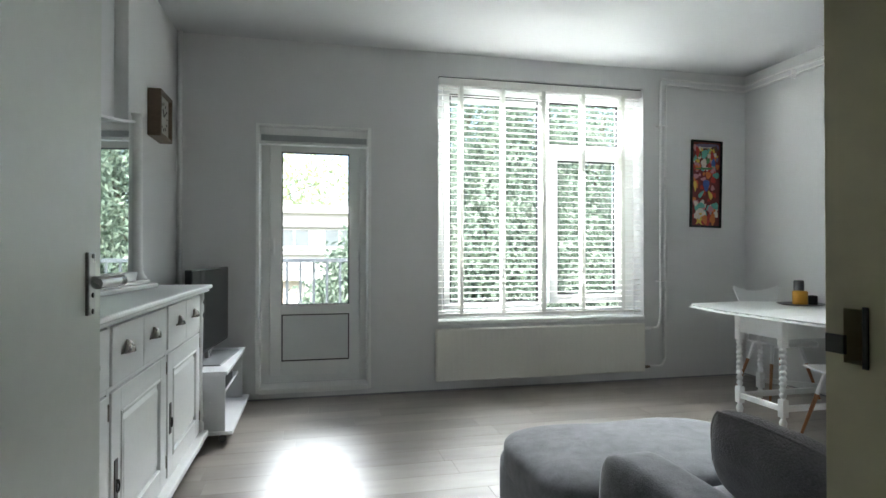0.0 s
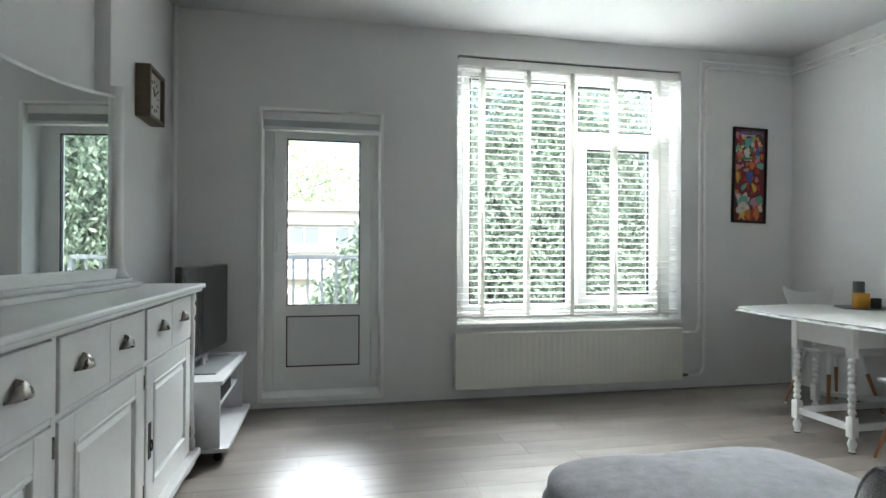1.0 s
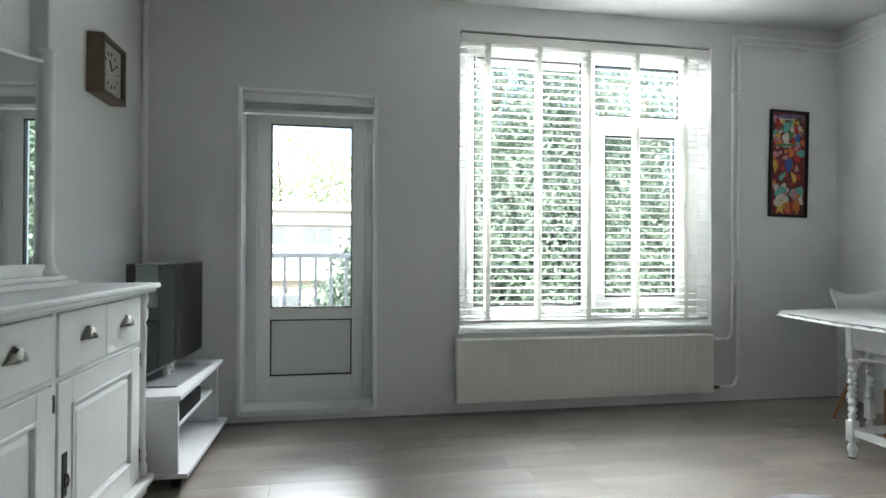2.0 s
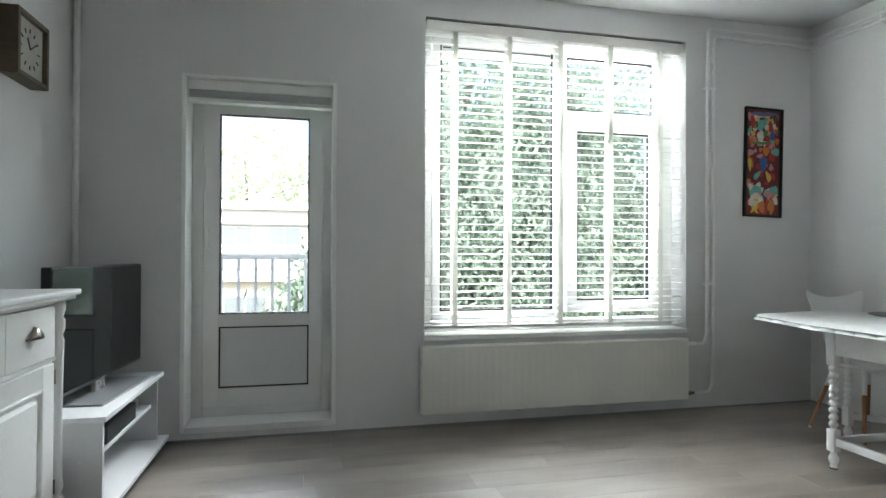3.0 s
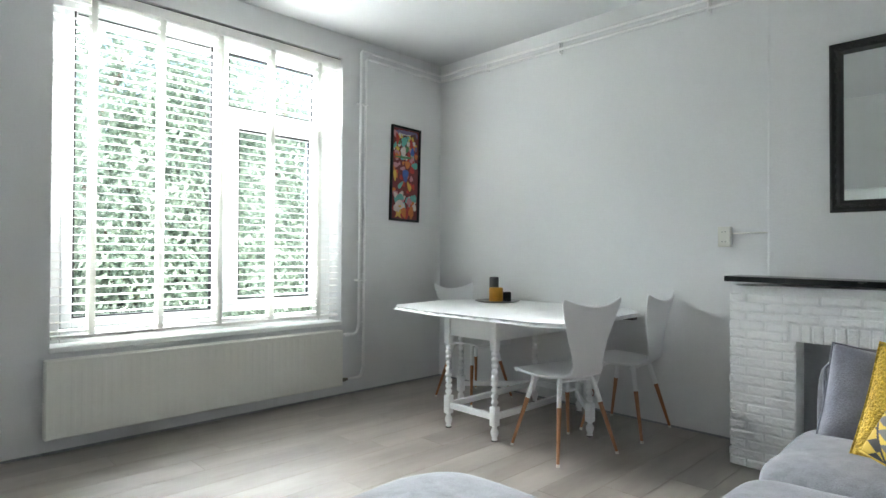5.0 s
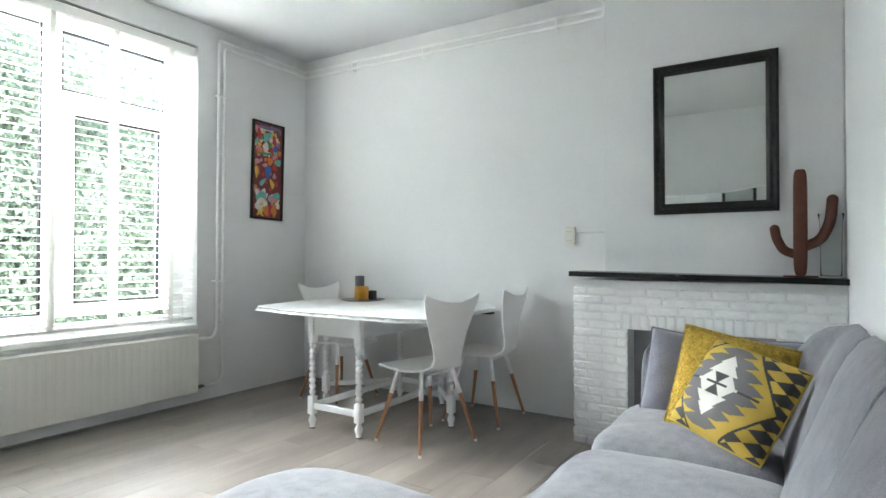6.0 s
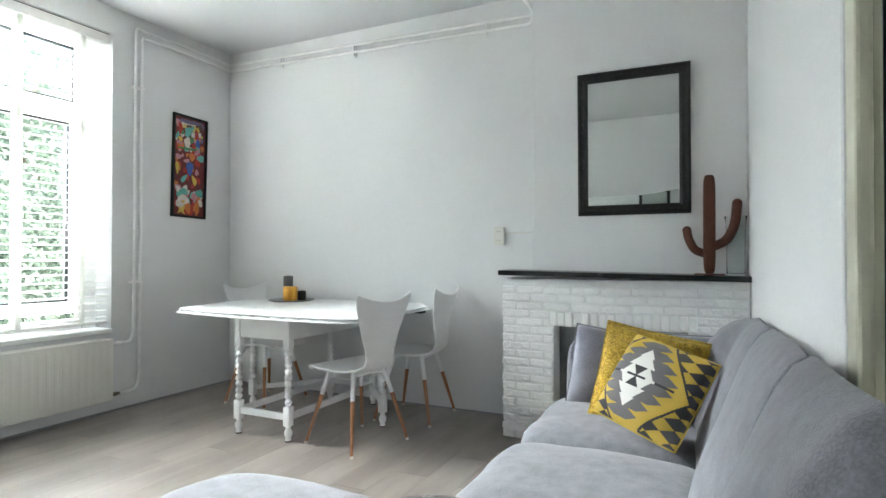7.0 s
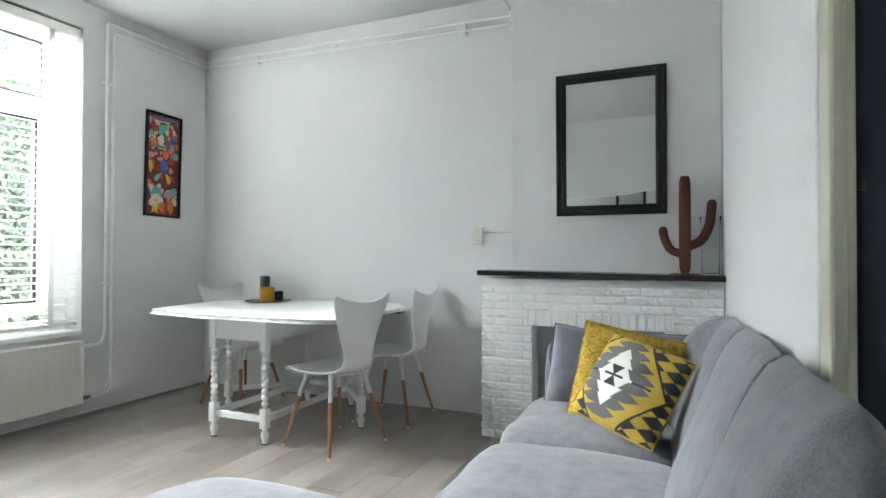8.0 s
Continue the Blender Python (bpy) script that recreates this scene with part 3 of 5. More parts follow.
def radiator():
    d = thing("radiator", (1.765, NORTH - 0.10, 0.10), "cream enamelled panel radiator under the window", "radiator")
    w, h = 1.925, 0.43
    bm = B()
    xs = [0.0, 0.006]                                # one sheet, pressed into shallow channels
    for k in range(38):
        x = 0.03 + k * (w - 0.06) / 37
        xs += [x - 0.013, x - 0.008, x + 0.008, x + 0.013]
    xs += [w - 0.006, w]
    prev = None
    for i, x in enumerate(xs):
        raised = 2 <= i < len(xs) - 2 and (i - 2) % 4 in (1, 2)
        edge = 0.006 if i in (0, len(xs) - 1) else 0.0
        col = [bm.verts.new((x, yy, zz)) for yy, zz in ((0.012, 0.0), (0.003 + edge, 0.0), (edge, 0.006), (edge, 0.03), (edge - (0.0005 if raised else 0), 0.040), (edge - (0.0005 if raised else 0), h - 0.040), (edge, h - 0.03), (edge, h - 0.006), (0.003 + edge, h), (0.012, h))]
        if prev:
            for j in range(len(col)):
                q = (j + 1) % len(col)
                bm.faces.new((prev[j], prev[q], col[q], col[j]))
        else:
            bm.faces.new(col)
        prev = col
    bm.faces.new(list(reversed(prev)))
    part("front_panel", bm, M_RAD, d)
    part("back_panel", bx(B(), (0.002, 0.06, 0), (w - 0.002, 0.072, h), 0.005), M_RAD, d)
    bm = B()
    for k in range(60):
        x = 0.03 + k * (w - 0.06) / 59
        bx(bm, (x - 0.010, 0.013, h - 0.016), (x + 0.010, 0.059, h - 0.012))
    for y in (0.0125, 0.0350, 0.0575):
        bx(bm, (0.001, y, h - 0.010), (w - 0.001, y + 0.003, h - 0.002))
    part("top_grille", bm, M_RAD, d)
    for x in (0.0, w - 0.012):
        part("side_cover", bx(B(), (x - 0.002, 0.0125, 0.004), (x + 0.014, 0.0595, h - 0.002), 0.002), M_RAD, d)
    for x in (0.35, 1.55):
        part("bracket", bx(B(), (x, 0.072, 0.05), (x + 0.03, 0.099, h - 0.05)), M_RAD, d)
    bm = rod(B(), (w, 0.035, 0.035), (w + 0.045, 0.035, 0.035), 0.014)
    rod(bm, (w + 0.045, 0.035, 0.035), (w + 0.07, 0.035, 0.035), 0.010)
    part("lower_valve", bm, M_BRASS, d, "tarnished brass valve", smooth=True)
    bm = rod(B(), (w, 0.035, 0.385), (w + 0.03, 0.035, 0.385), 0.010)
    rod(bm, (w + 0.03, 0.035, 0.385), (w + 0.075, 0.035, 0.385), 0.014)
    part("upper_valve", bm, M_PIPE, d, "white valve", smooth=True)
    # the pair of pipes up the wall and round below the ceiling
    yb = NORTH - 0.035
    xe = EAST - 0.035
    runs = (
        ("heating_pipe", [(3.76, NORTH - 0.065, 0.485), (3.84, NORTH - 0.065, 0.485), (3.885, yb, 0.56), (3.895, yb, 2.775), (xe, yb, 2.765), (xe, 1.215, 2.72), (xe, 1.215, 2.79), (4.585, 1.205, 2.79), (4.585, 0.0, 2.79)]),
        ("heating_pipe", [(3.755, NORTH - 0.065, 0.135), (3.88, NORTH - 0.065, 0.135), (3.93, yb, 0.20), (3.945, yb, 2.722), (xe, yb, 2.712), (xe, 1.24, 2.665), (xe, 1.24, 2.755), (4.585, 1.24, 2.755)]),
    )
    for name, pts in runs:
        p = part(name, tube(B(), bend(pts, 0.035), 0.0115), M_PIPE, smooth="all")
        tagged(p, "white painted copper heating pipe along wall and ceiling", "pipe", "heating pipes")
    for x, y, z, along in ((3.915, NORTH, 2.34, 0), (3.905, NORTH, 0.91, 0), (EAST, 2.67, 2.70, 1), (EAST, 1.57, 2.685, 1), (EAST, 3.4, 2.722, 1)):
        c = thing("pipe_clip", (x, y, z), "small white pipe clip screwed to the wall", "pipe clip", "pipe clips")
        bm = B()
        if along:
            bx(bm, (-0.022, -0.009, -0.045), (0, 0.009, 0.045), 0.003)
            bx(bm, (-0.048, -0.007, -0.040), (-0.022, 0.007, 0.040), 0.003)
        else:
            bx(bm, (-0.045, -0.022, -0.008), (0.045, 0, 0.008), 0.003)
            bx(bm, (-0.040, -0.048, -0.007), (0.044, -0.022, 0.007), 0.003)
        part("clamp", bm, M_PIPE, c)
    tube_pts = [(WEST2 + 0.03, NORTH - 0.03, 0.0), (WEST2 + 0.03, NORTH - 0.03, TOP)]
    tagged(part("riser_pipe", tube(B(), tube_pts, 0.016), M_PIPE, smooth="all"), "white painted riser pipe in the wall corner", "pipe")


def hall_door():
    d = thing("hall_door", (0.350, ENTRY + 0.012, 0.008), "off-white painted hall door standing wide open", "door", rz=0.1)
    w, h, t = 0.80, 2.04, 0.04
    part("leaf", bx(B(), (-0.0, 0, 0), (t, w, h), 0.003), M_LEAF, d)
    for sgn, x in ((1, t), (-1, 0)):
        bm = bx(B(), (x - 0.002 if sgn > 0 else x - 0.006, w - 0.074, 1.045), (x + 0.006 if sgn > 0 else x + 0.002, w - 0.042, 1.155), 0.003)
        plate = part("handle_plate", bm, M_STEEL, d, "brushed metal door plate")
        bm = rod(B(), (x, w - 0.058, 1.105), (x + sgn * 0.05, w - 0.058, 1.105), 0.008)
        rod(bm, (x + sgn * 0.048, w - 0.048, 1.105), (x + sgn * 0.048, w - 0.165, 1.105), 0.0105, 0.009)
        part("lever", bm, M_STEEL, plate, "brushed steel lever", smooth=True)
        bm = B()
        for z in (1.052, 1.080, 1.148):
            rod(bm, (x + sgn * 0.004, w - 0.058, z), (x + sgn * 0.0075, w - 0.058, z), 0.0045, n=8)
        part("keyhole", bm, M_IRON, plate)
    for z in (0.22, 1.80):
        part("hinge", rod(B(), (-0.004, -0.006, z), (-0.004, -0.006, z + 0.09), 0.008), M_STEEL, d)


wall_north()
wall_east()
wall_south()
wall_entry()
wall_west()
ceiling_and_hall()
baseboards()
balcony_door()
window()
venetian_blind()
radiator()
hall_door()


# ---- west side: dresser, mirror, clock, television ----
def cup_pull(parent, y, z, x):
    """Half-dome pull, hollow below, on its back plate."""
    bm = B()
    n, m = 12, 6
    rows = []
    for i in range(m + 1):
        a = math.pi / 2 * i / m
        rows.append([bm.verts.new((x + 0.030 * math.sin(a) * math.sin(math.pi * k / n) + 0.001, y + 0.050 * math.cos(math.pi * k / n) * (0.20 + 0.80 * math.sqrt(math.sin(a))), z - 0.016 + 0.044 * math.cos(a) * math.sin(math.pi * k / n))) for k in range(n + 1)])
    for a, b in zip(rows, rows[1:]):
        for k in range(n):
            bm.faces.new((a[k], a[k + 1], b[k + 1], b[k]))
    bmesh.ops.remove_doubles(bm, verts=bm.verts[:], dist=0.0005)
    bmesh.ops.solidify(bm, geom=bm.faces[:], thickness=0.0018)
    bx(bm, (x - 0.001, y - 0.051, z - 0.018), (x + 0.002, y + 0.051, z - 0.012))
    part("cup_pull", bm, M_PEWTER, parent, "aged pewter cup pull", smooth="all")


def dresser():
    y0, y1, xf = 0.56, 2.86, 0.125
    d = thing("dresser", (0, 0, 0), "wide white lacquered dresser with drawers over panelled doors", "dresser")
    bm = B()
    bx(bm, (WEST + 0.012, y0 + 0.02, 0.10), (xf - 0.022, y1 - 0.02, 0.935))
    body = part("body", bm, M_WOODWHITE, d)
    bm = B()
    bx(bm, (WEST + 0.01, y0 - 0.05, 0.955), (xf + 0.055, y1 + 0.05, 0.978), 0.008, 3)
    bx(bm, (WEST + 0.012, y0 - 0.035, 0.938), (xf + 0.040, y1 + 0.035, 0.956), 0.006, 3)
    part("top", bm, M_WOODWHITE, d)
    # plinth with a shaped apron
    bm = B()
    bx(bm, (WEST + 0.012, y0 - 0.03, 0.085), (xf + 0.038, y1 + 0.03, 0.120), 0.008, 3)
    part("plinth_moulding", bm, M_WOODWHITE, d)
    pts = []
    for k in range(41):
        u = k / 40
        pts.append((y0 + u * (y1 - y0), 0.045 + 0.030 * min(1, max(0, (0.5 - abs(u - 0.5)) * 9 - 0.6))))
    bm = B()
    for (ya, za), (yb, zb) in zip(pts, pts[1:]):
        v = [bm.verts.new(c) for c in ((xf - 0.012, ya, za), (xf - 0.012, yb, zb), (xf - 0.012, yb, 0.09), (xf - 0.012, ya, 0.09), (xf + 0.016, ya, za), (xf + 0.016, yb, zb), (xf + 0.016, yb, 0.09), (xf + 0.016, ya, 0.09))]
        for f in ((0, 1, 2, 3), (7, 6, 5, 4), (0, 4, 5, 1), (3, 2, 6, 7)):
            bm.faces.new([v[i] for i in f])
    bmesh.ops.remove_doubles(bm, verts=bm.verts[:], dist=0.0005)
    part("apron", bm, M_WOODWHITE, d)
    for x in (WEST + 0.06, xf - 0.03):
        for y in (y0 + 0.04, (y0 + y1) / 2, y1 - 0.04):
            part("foot", lathe(B(), [(0.018, 0), (0.030, 0.010), (0.034, 0.035), (0.024, 0.055), (0.030, 0.09)], (x, y, 0)), M_IRON if x > 0 else M_WOODWHITE, d, smooth="all")
    # turned quarter columns at the front corners
    prof = [(0.016, 0.12), (0.022, 0.13), (0.022, 0.17), (0.014, 0.185), (0.021, 0.21), (0.017, 0.25), (0.014, 0.40), (0.016, 0.60), (0.019, 0.78), (0.013, 0.80), (0.022, 0.825), (0.022, 0.86), (0.015, 0.872), (0.023, 0.90), (0.021, 0.936)]
    for y in (y0 + 0.012, y1 - 0.012):
        part("corner_column", lathe(B(), prof, (xf - 0.004, y, 0)), M_WOODWHITE, d, smooth="all")
    # rails and stiles between the fronts
    edges = (0.585, 1.315, 2.055, 2.815)
    bm = B()
    for y in edges[1:3]:
        bx(bm, (xf - 0.024, y - 0.014, 0.12), (xf - 0.004, y + 0.014, 0.936), 0.002)
    for z0, z1 in ((0.120, 0.140), (0.706, 0.722), (0.924, 0.936)):
        bx(bm, (xf - 0.024, y0 + 0.03, z0), (xf - 0.005, y1 - 0.03, z1), 0.002)
    part("face_frame", bm, M_WOODWHITE, body)
    for a, b in zip(edges, edges[1:]):
        a, b = a + 0.018, b - 0.018
        bm = bx(B(), (xf - 0.020, a, 0.726), (xf + 0.004, b, 0.921), 0.004)
        mid = (a + b) / 2
        drawer = part("drawer", bm, M_WOODWHITE, d)
        part("groove", bx(B(), (xf + 0.0035, mid - 0.0025, 0.728), (xf + 0.0048, mid + 0.0025, 0.919)), M_MORTAR, drawer)
        near, wide = (0.135, 0.222) if 1.2 < a < 1.5 else (0.195, 0.180)
        cup_pull(drawer, a + near, 0.834, xf + 0.004)
        cup_pull(drawer, b - wide, 0.834, xf + 0.004)
        bm = B()
        bx(bm, (xf - 0.020, a, 0.143), (xf + 0.002, a + 0.095, 0.703), 0.003)
        bx(bm, (xf - 0.020, b - 0.095, 0.143), (xf + 0.002, b, 0.703), 0.003)
        bx(bm, (xf - 0.0195, a + 0.094, 0.143), (xf + 0.0015, b - 0.094, 0.225), 0.003)
        bx(bm, (xf - 0.0195, a + 0.094, 0.620), (xf + 0.0015, b - 0.094, 0.703), 0.003)
        door = part("door", bm, M_WOODWHITE, d)
        bm = bx(B(), (xf - 0.022, a + 0.094, 0.224), (xf - 0.010, b - 0.094, 0.621))
        top = bm.faces[:]
        f = [q for q in top if q.normal.x > 0.9]
        r = bmesh.ops.inset_region(bm, faces=f, thickness=0.035)
        r = bmesh.ops.inset_region(bm, faces=f, thickness=0.022, depth=0.010)
        part("raised_panel", bm, M_WOODWHITE, door)
        bm = B()
        for lo, hi in (((a + 0.090, 0.221), (a + 0.106, 0.624)), ((b - 0.106, 0.221), (b - 0.090, 0.624)), ((a + 0.106, 0.221), (b - 0.106, 0.235)), ((a + 0.106, 0.610), (b - 0.106, 0.624))):
            bx(bm, (xf - 0.012, lo[0], lo[1]), (xf + 0.0065, hi[0], hi[1]), 0.004)
        part("moulding", bm, M_WOODWHITE, door)
        bm = bx(B(), (xf + 0.001, a + 0.024, 0.335), (xf + 0.005, a + 0.056, 0.475), 0.001)
        lock = part("lock_plate", bm, M_IRON, door, "dark iron lock plate")
        bm = B()
        tube(bm, [(xf + 0.010, a + 0.040 + 0.013 * math.sin(q), 0.385 + 0.019 * math.cos(q)) for q in [i * math.pi / 8 for i in range(17)]], 0.003, 6)
        rod(bm, (xf + 0.003, a + 0.040, 0.405), (xf + 0.014, a + 0.040, 0.405), 0.004, n=8)
        part("drop_ring", bm, M_IRON, lock, smooth="all")
        for z in (0.20, 0.62):
            part("hinge", rod(B(), (xf + 0.001, b + 0.006, z), (xf + 0.001, b + 0.006, z + 0.055), 0.004, n=8), M_PEWTER, door)


def dresser_mirror():
    y0, y1, xg = 0.66, 2.76, -0.255
    z0 = 0.979
    d = thing("dresser_mirror", (0, 0, z0), "large white framed mirror with columns, standing on the dresser", "mirror")
    bm = B()
    bx(bm, (xg - 0.045, y0 - 0.06, 0), (xg + 0.085, y1 + 0.06, 0.022), 0.006, 3)
    bx(bm, (xg - 0.045, y0 - 0.03, 0.021), (xg + 0.055, y1 + 0.03, 0.042), 0.008, 3)
    bx(bm, (xg - 0.040, y0, 0.041), (xg + 0.022, y1, 0.088), 0.005)
    part("base", bm, M_WOODWHITE, d)
    prof = [(0.050, 0.042), (0.050, 0.055), (0.036, 0.075), (0.030, 0.105), (0.033, 0.115), (0.028, 0.125), (0.026, 0.86), (0.024, 0.90), (0.032, 0.92)]
    for y in (y0 + 0.035, y1 - 0.035):
        part("column", lathe(B(), prof, (xg + 0.006, y, 0)), M_WOODWHITE, d, smooth="all")
    n = 28
    half = (y1 - y0) / 2

    def crest(u):
        return 0.775 + 0.105 * abs(u) ** 2.2

    bm = B()
    rows = []
    for k in range(n + 1):
        u = 2 * k / n - 1
        y = (y0 + y1) / 2 + u * half
        z = crest(u)
        rows.append([bm.verts.new(c) for c in ((xg - 0.03, y, z), (xg + 0.006, y, z), (xg + 0.008, y, z + 0.008), (xg + 0.002, y, z + 0.014), (xg - 0.03, y, z + 0.014))])
    for a, b in zip(rows, rows[1:]):
        for k in range(5):
            bm.faces.new((a[k], a[(k + 1) % 5], b[(k + 1) % 5], b[k]))
    bm.faces.new(rows[0])
    bm.faces.new(list(reversed(rows[-1])))
    part("crest_rail", bm, M_WOODWHITE, d)
    bm = B()
    ring = []
    for k in range(n + 1):
        u = (2 * k / n - 1) * (half - 0.066) / half
        ring.append((u * half, crest(u) + 0.002))
    ring += [(half - 0.066, 0.086), (-half + 0.066, 0.086)]
    front = [bm.verts.new((xg, (y0 + y1) / 2 + y, z)) for y, z in ring]
    rear = [bm.verts.new((xg - 0.004, (y0 + y1) / 2 + y, z)) for y, z in ring]
    bm.faces.new(front)
    bm.faces.new(list(reversed(rear)))
    for k in range(len(ring)):
        j = (k + 1) % len(ring)
        bm.faces.new((front[k], rear[k], rear[j], front[j]))
    part("mirror_glass", bm, M_MIRROR, d, "silvered mirror glass")
    d.matrix_world = Matrix.Translation((-0.145, 2.60, z0)) @ pose(0, 0, 0, 0, 0, -4.3) @ Matrix.Translation((-xg, -2.76, 0))
    part("back_board", bx(B(), (xg - 0.035, y0 + 0.02, 0.09), (xg - 0.012, y1 - 0.02, 0.77)), M_WOODWHITE, d)


def mirror_cord():
    c = part("power_cord", tube(B(), bend([(-0.318, 2.80, 1.30), (-0.315, 2.815, 1.12), (-0.30, 2.835, 1.02), (-0.25, 2.825, 0.983)], 0.05), 0.003, 6), M_PLASTIC, smooth="all")
    tagged(c, "thin grey cord hanging behind the dresser mirror", "cord")


def wall_clock():
    d = thing("wall_clock", (WEST2, 3.335, 2.06), "square brown wooden box clock hanging on the wall", "clock")
    s, t = 0.150, 0.085
    bm = B()
    for lo, hi in (((-s, -s), (-s + 0.022, s)), ((s - 0.022, -s), (s, s)), ((-s + 0.022, -s), (s - 0.022, -s + 0.022)), ((-s + 0.022, s - 0.022), (s - 0.022, s))):
        bx(bm, (0.004, lo[0], lo[1]), (t, hi[0], hi[1]), 0.003)
    part("case", bm, M_CLOCKWOOD, d)
    part("dial", bx(B(), (0.006, -s + 0.022, -s + 0.022), (t - 0.022, s - 0.022, s - 0.022)), M_DIAL, d, "pale worn dial")
    for k in range(12):
        a = math.pi * k / 6
        c, q = math.cos(a), math.sin(a)
        part("hour_mark", rod(B(), (t - 0.0205, 0.075 * c, 0.075 * q), (t - 0.0205, 0.095 * c, 0.095 * q), 0.003, n=6), M_IRON, d)
    for a, ln in ((2.1, 0.055), (0.6, 0.085)):
        part("pointer", rod(B(), (t - 0.018, 0, 0), (t - 0.018, ln * math.cos(a), ln * math.sin(a)), 0.003, n=6), M_IRON, d)


def tv_bench():
    y0, y1, x0, xf = 2.955, 3.865, -0.225, 0.245
    d = thing("tv_bench", (0, 0, 0), "low white board television bench with open shelf on castors", "television bench")
    part("top_board", bx(B(), (x0, y0 - 0.01, 0.425), (xf + 0.015, y1 + 0.025, 0.447), 0.002), M_BENCH, d)
    part("bottom_board", bx(B(), (x0, y0 - 0.01, 0.062), (xf + 0.045, y1 + 0.020, 0.084), 0.002), M_BENCH, d)
    for y in (y0, y1 - 0.06):
        s = part("side_panel", bx(B(), (x0 + 0.01, y, 0.084), (xf, y + 0.02, 0.425), 0.002), M_BENCH, d)
        for x in (0.08, 0.16):
            part("screw_cap", rod(B(), (x, y - 0.0015, 0.26), (x, y + 0.002, 0.26), 0.006, n=10), M_MORTAR, s)
    part("shelf", bx(B(), (x0 + 0.012, y0 + 0.02, 0.262), (xf - 0.03, y1 - 0.06, 0.280), 0.002), M_BENCH, d)
    part("back_board", bx(B(), (x0, y0 + 0.005, 0.084), (x0 + 0.0095, y1 - 0.045, 0.425)), M_BENCH, d)
    for x in (x0 + 0.06, xf - 0.02):
        for y in (y0 + 0.06, y1 - 0.06):
            bm = rod(B(), (x, y - 0.012, 0.024), (x, y + 0.012, 0.024), 0.024)
            rod(bm, (x, y, 0.024), (x, y, 0.064), 0.008)
            part("castor", bm, M_TVBODY, d, "black castor", smooth=True)
    # what lies on the shelf
    b = thing("media_box", (0.09, 3.36, 0.281), "black media player on the bench shelf", "media player")
    part("case", bx(B(), (-0.16, -0.26, 0), (0.125, 0.17, 0.085), 0.010), M_TVBODY, b)
    part("lid", bx(B(), (-0.15, -0.24, 0.0855), (0.105, 0.13, 0.132), 0.014), M_TVBODY, b)
    r = thing("games_controller", (0.12, 3.68, 0.281), "small grey game controller on the bench shelf", "controller")
    bm = puff(B(), (0, 0, 0.045), (0.06, 0.12, 0.05), 3, 5)
    puff(bm, (0.02, -0.06, 0.025), (0.05, 0.04, 0.05), 3, 4)
    puff(bm, (0.02, 0.06, 0.025), (0.05, 0.04, 0.05), 3, 4)
    part("shell", bm, M_STEEL, r, smooth="all")


def television():
    d = thing("television", (0.085, 3.435, 0.447), "slim black flat television reflecting the window, switched off", "television", rz=-4.0)
    w, z0, z1 = 0.99, 0.065, 0.615
    part("body", bx(B(), (-0.035, -w / 2, z0), (0.006, w / 2, z1), 0.006), M_TVBODY, d)
    part("screen", bx(B(), (0.006, -w / 2 + 0.008, z0 + 0.016), (0.0085, w / 2 - 0.008, z1 - 0.008)), M_SCREEN, d, "glossy dark screen")
    part("badge", bx(B(), (0.0085, -0.03, z0 + 0.004), (0.0095, 0.03, z0 + 0.010)), M_STEEL, d)
    bm = bx(B(), (-0.030, -0.05, 0.008), (-0.005, 0.05, z0 + 0.02), 0.004)
    part("neck", bm, M_STEEL, d)
    part("stand_plate", bx(B(), (-0.14, -0.30, 0.0), (0.13, 0.30, 0.009), 0.003), M_PLATE, d, "brushed grey stand plate")


dresser()
dresser_mirror()
mirror_cord()
wall_clock()
tv_bench()
television()


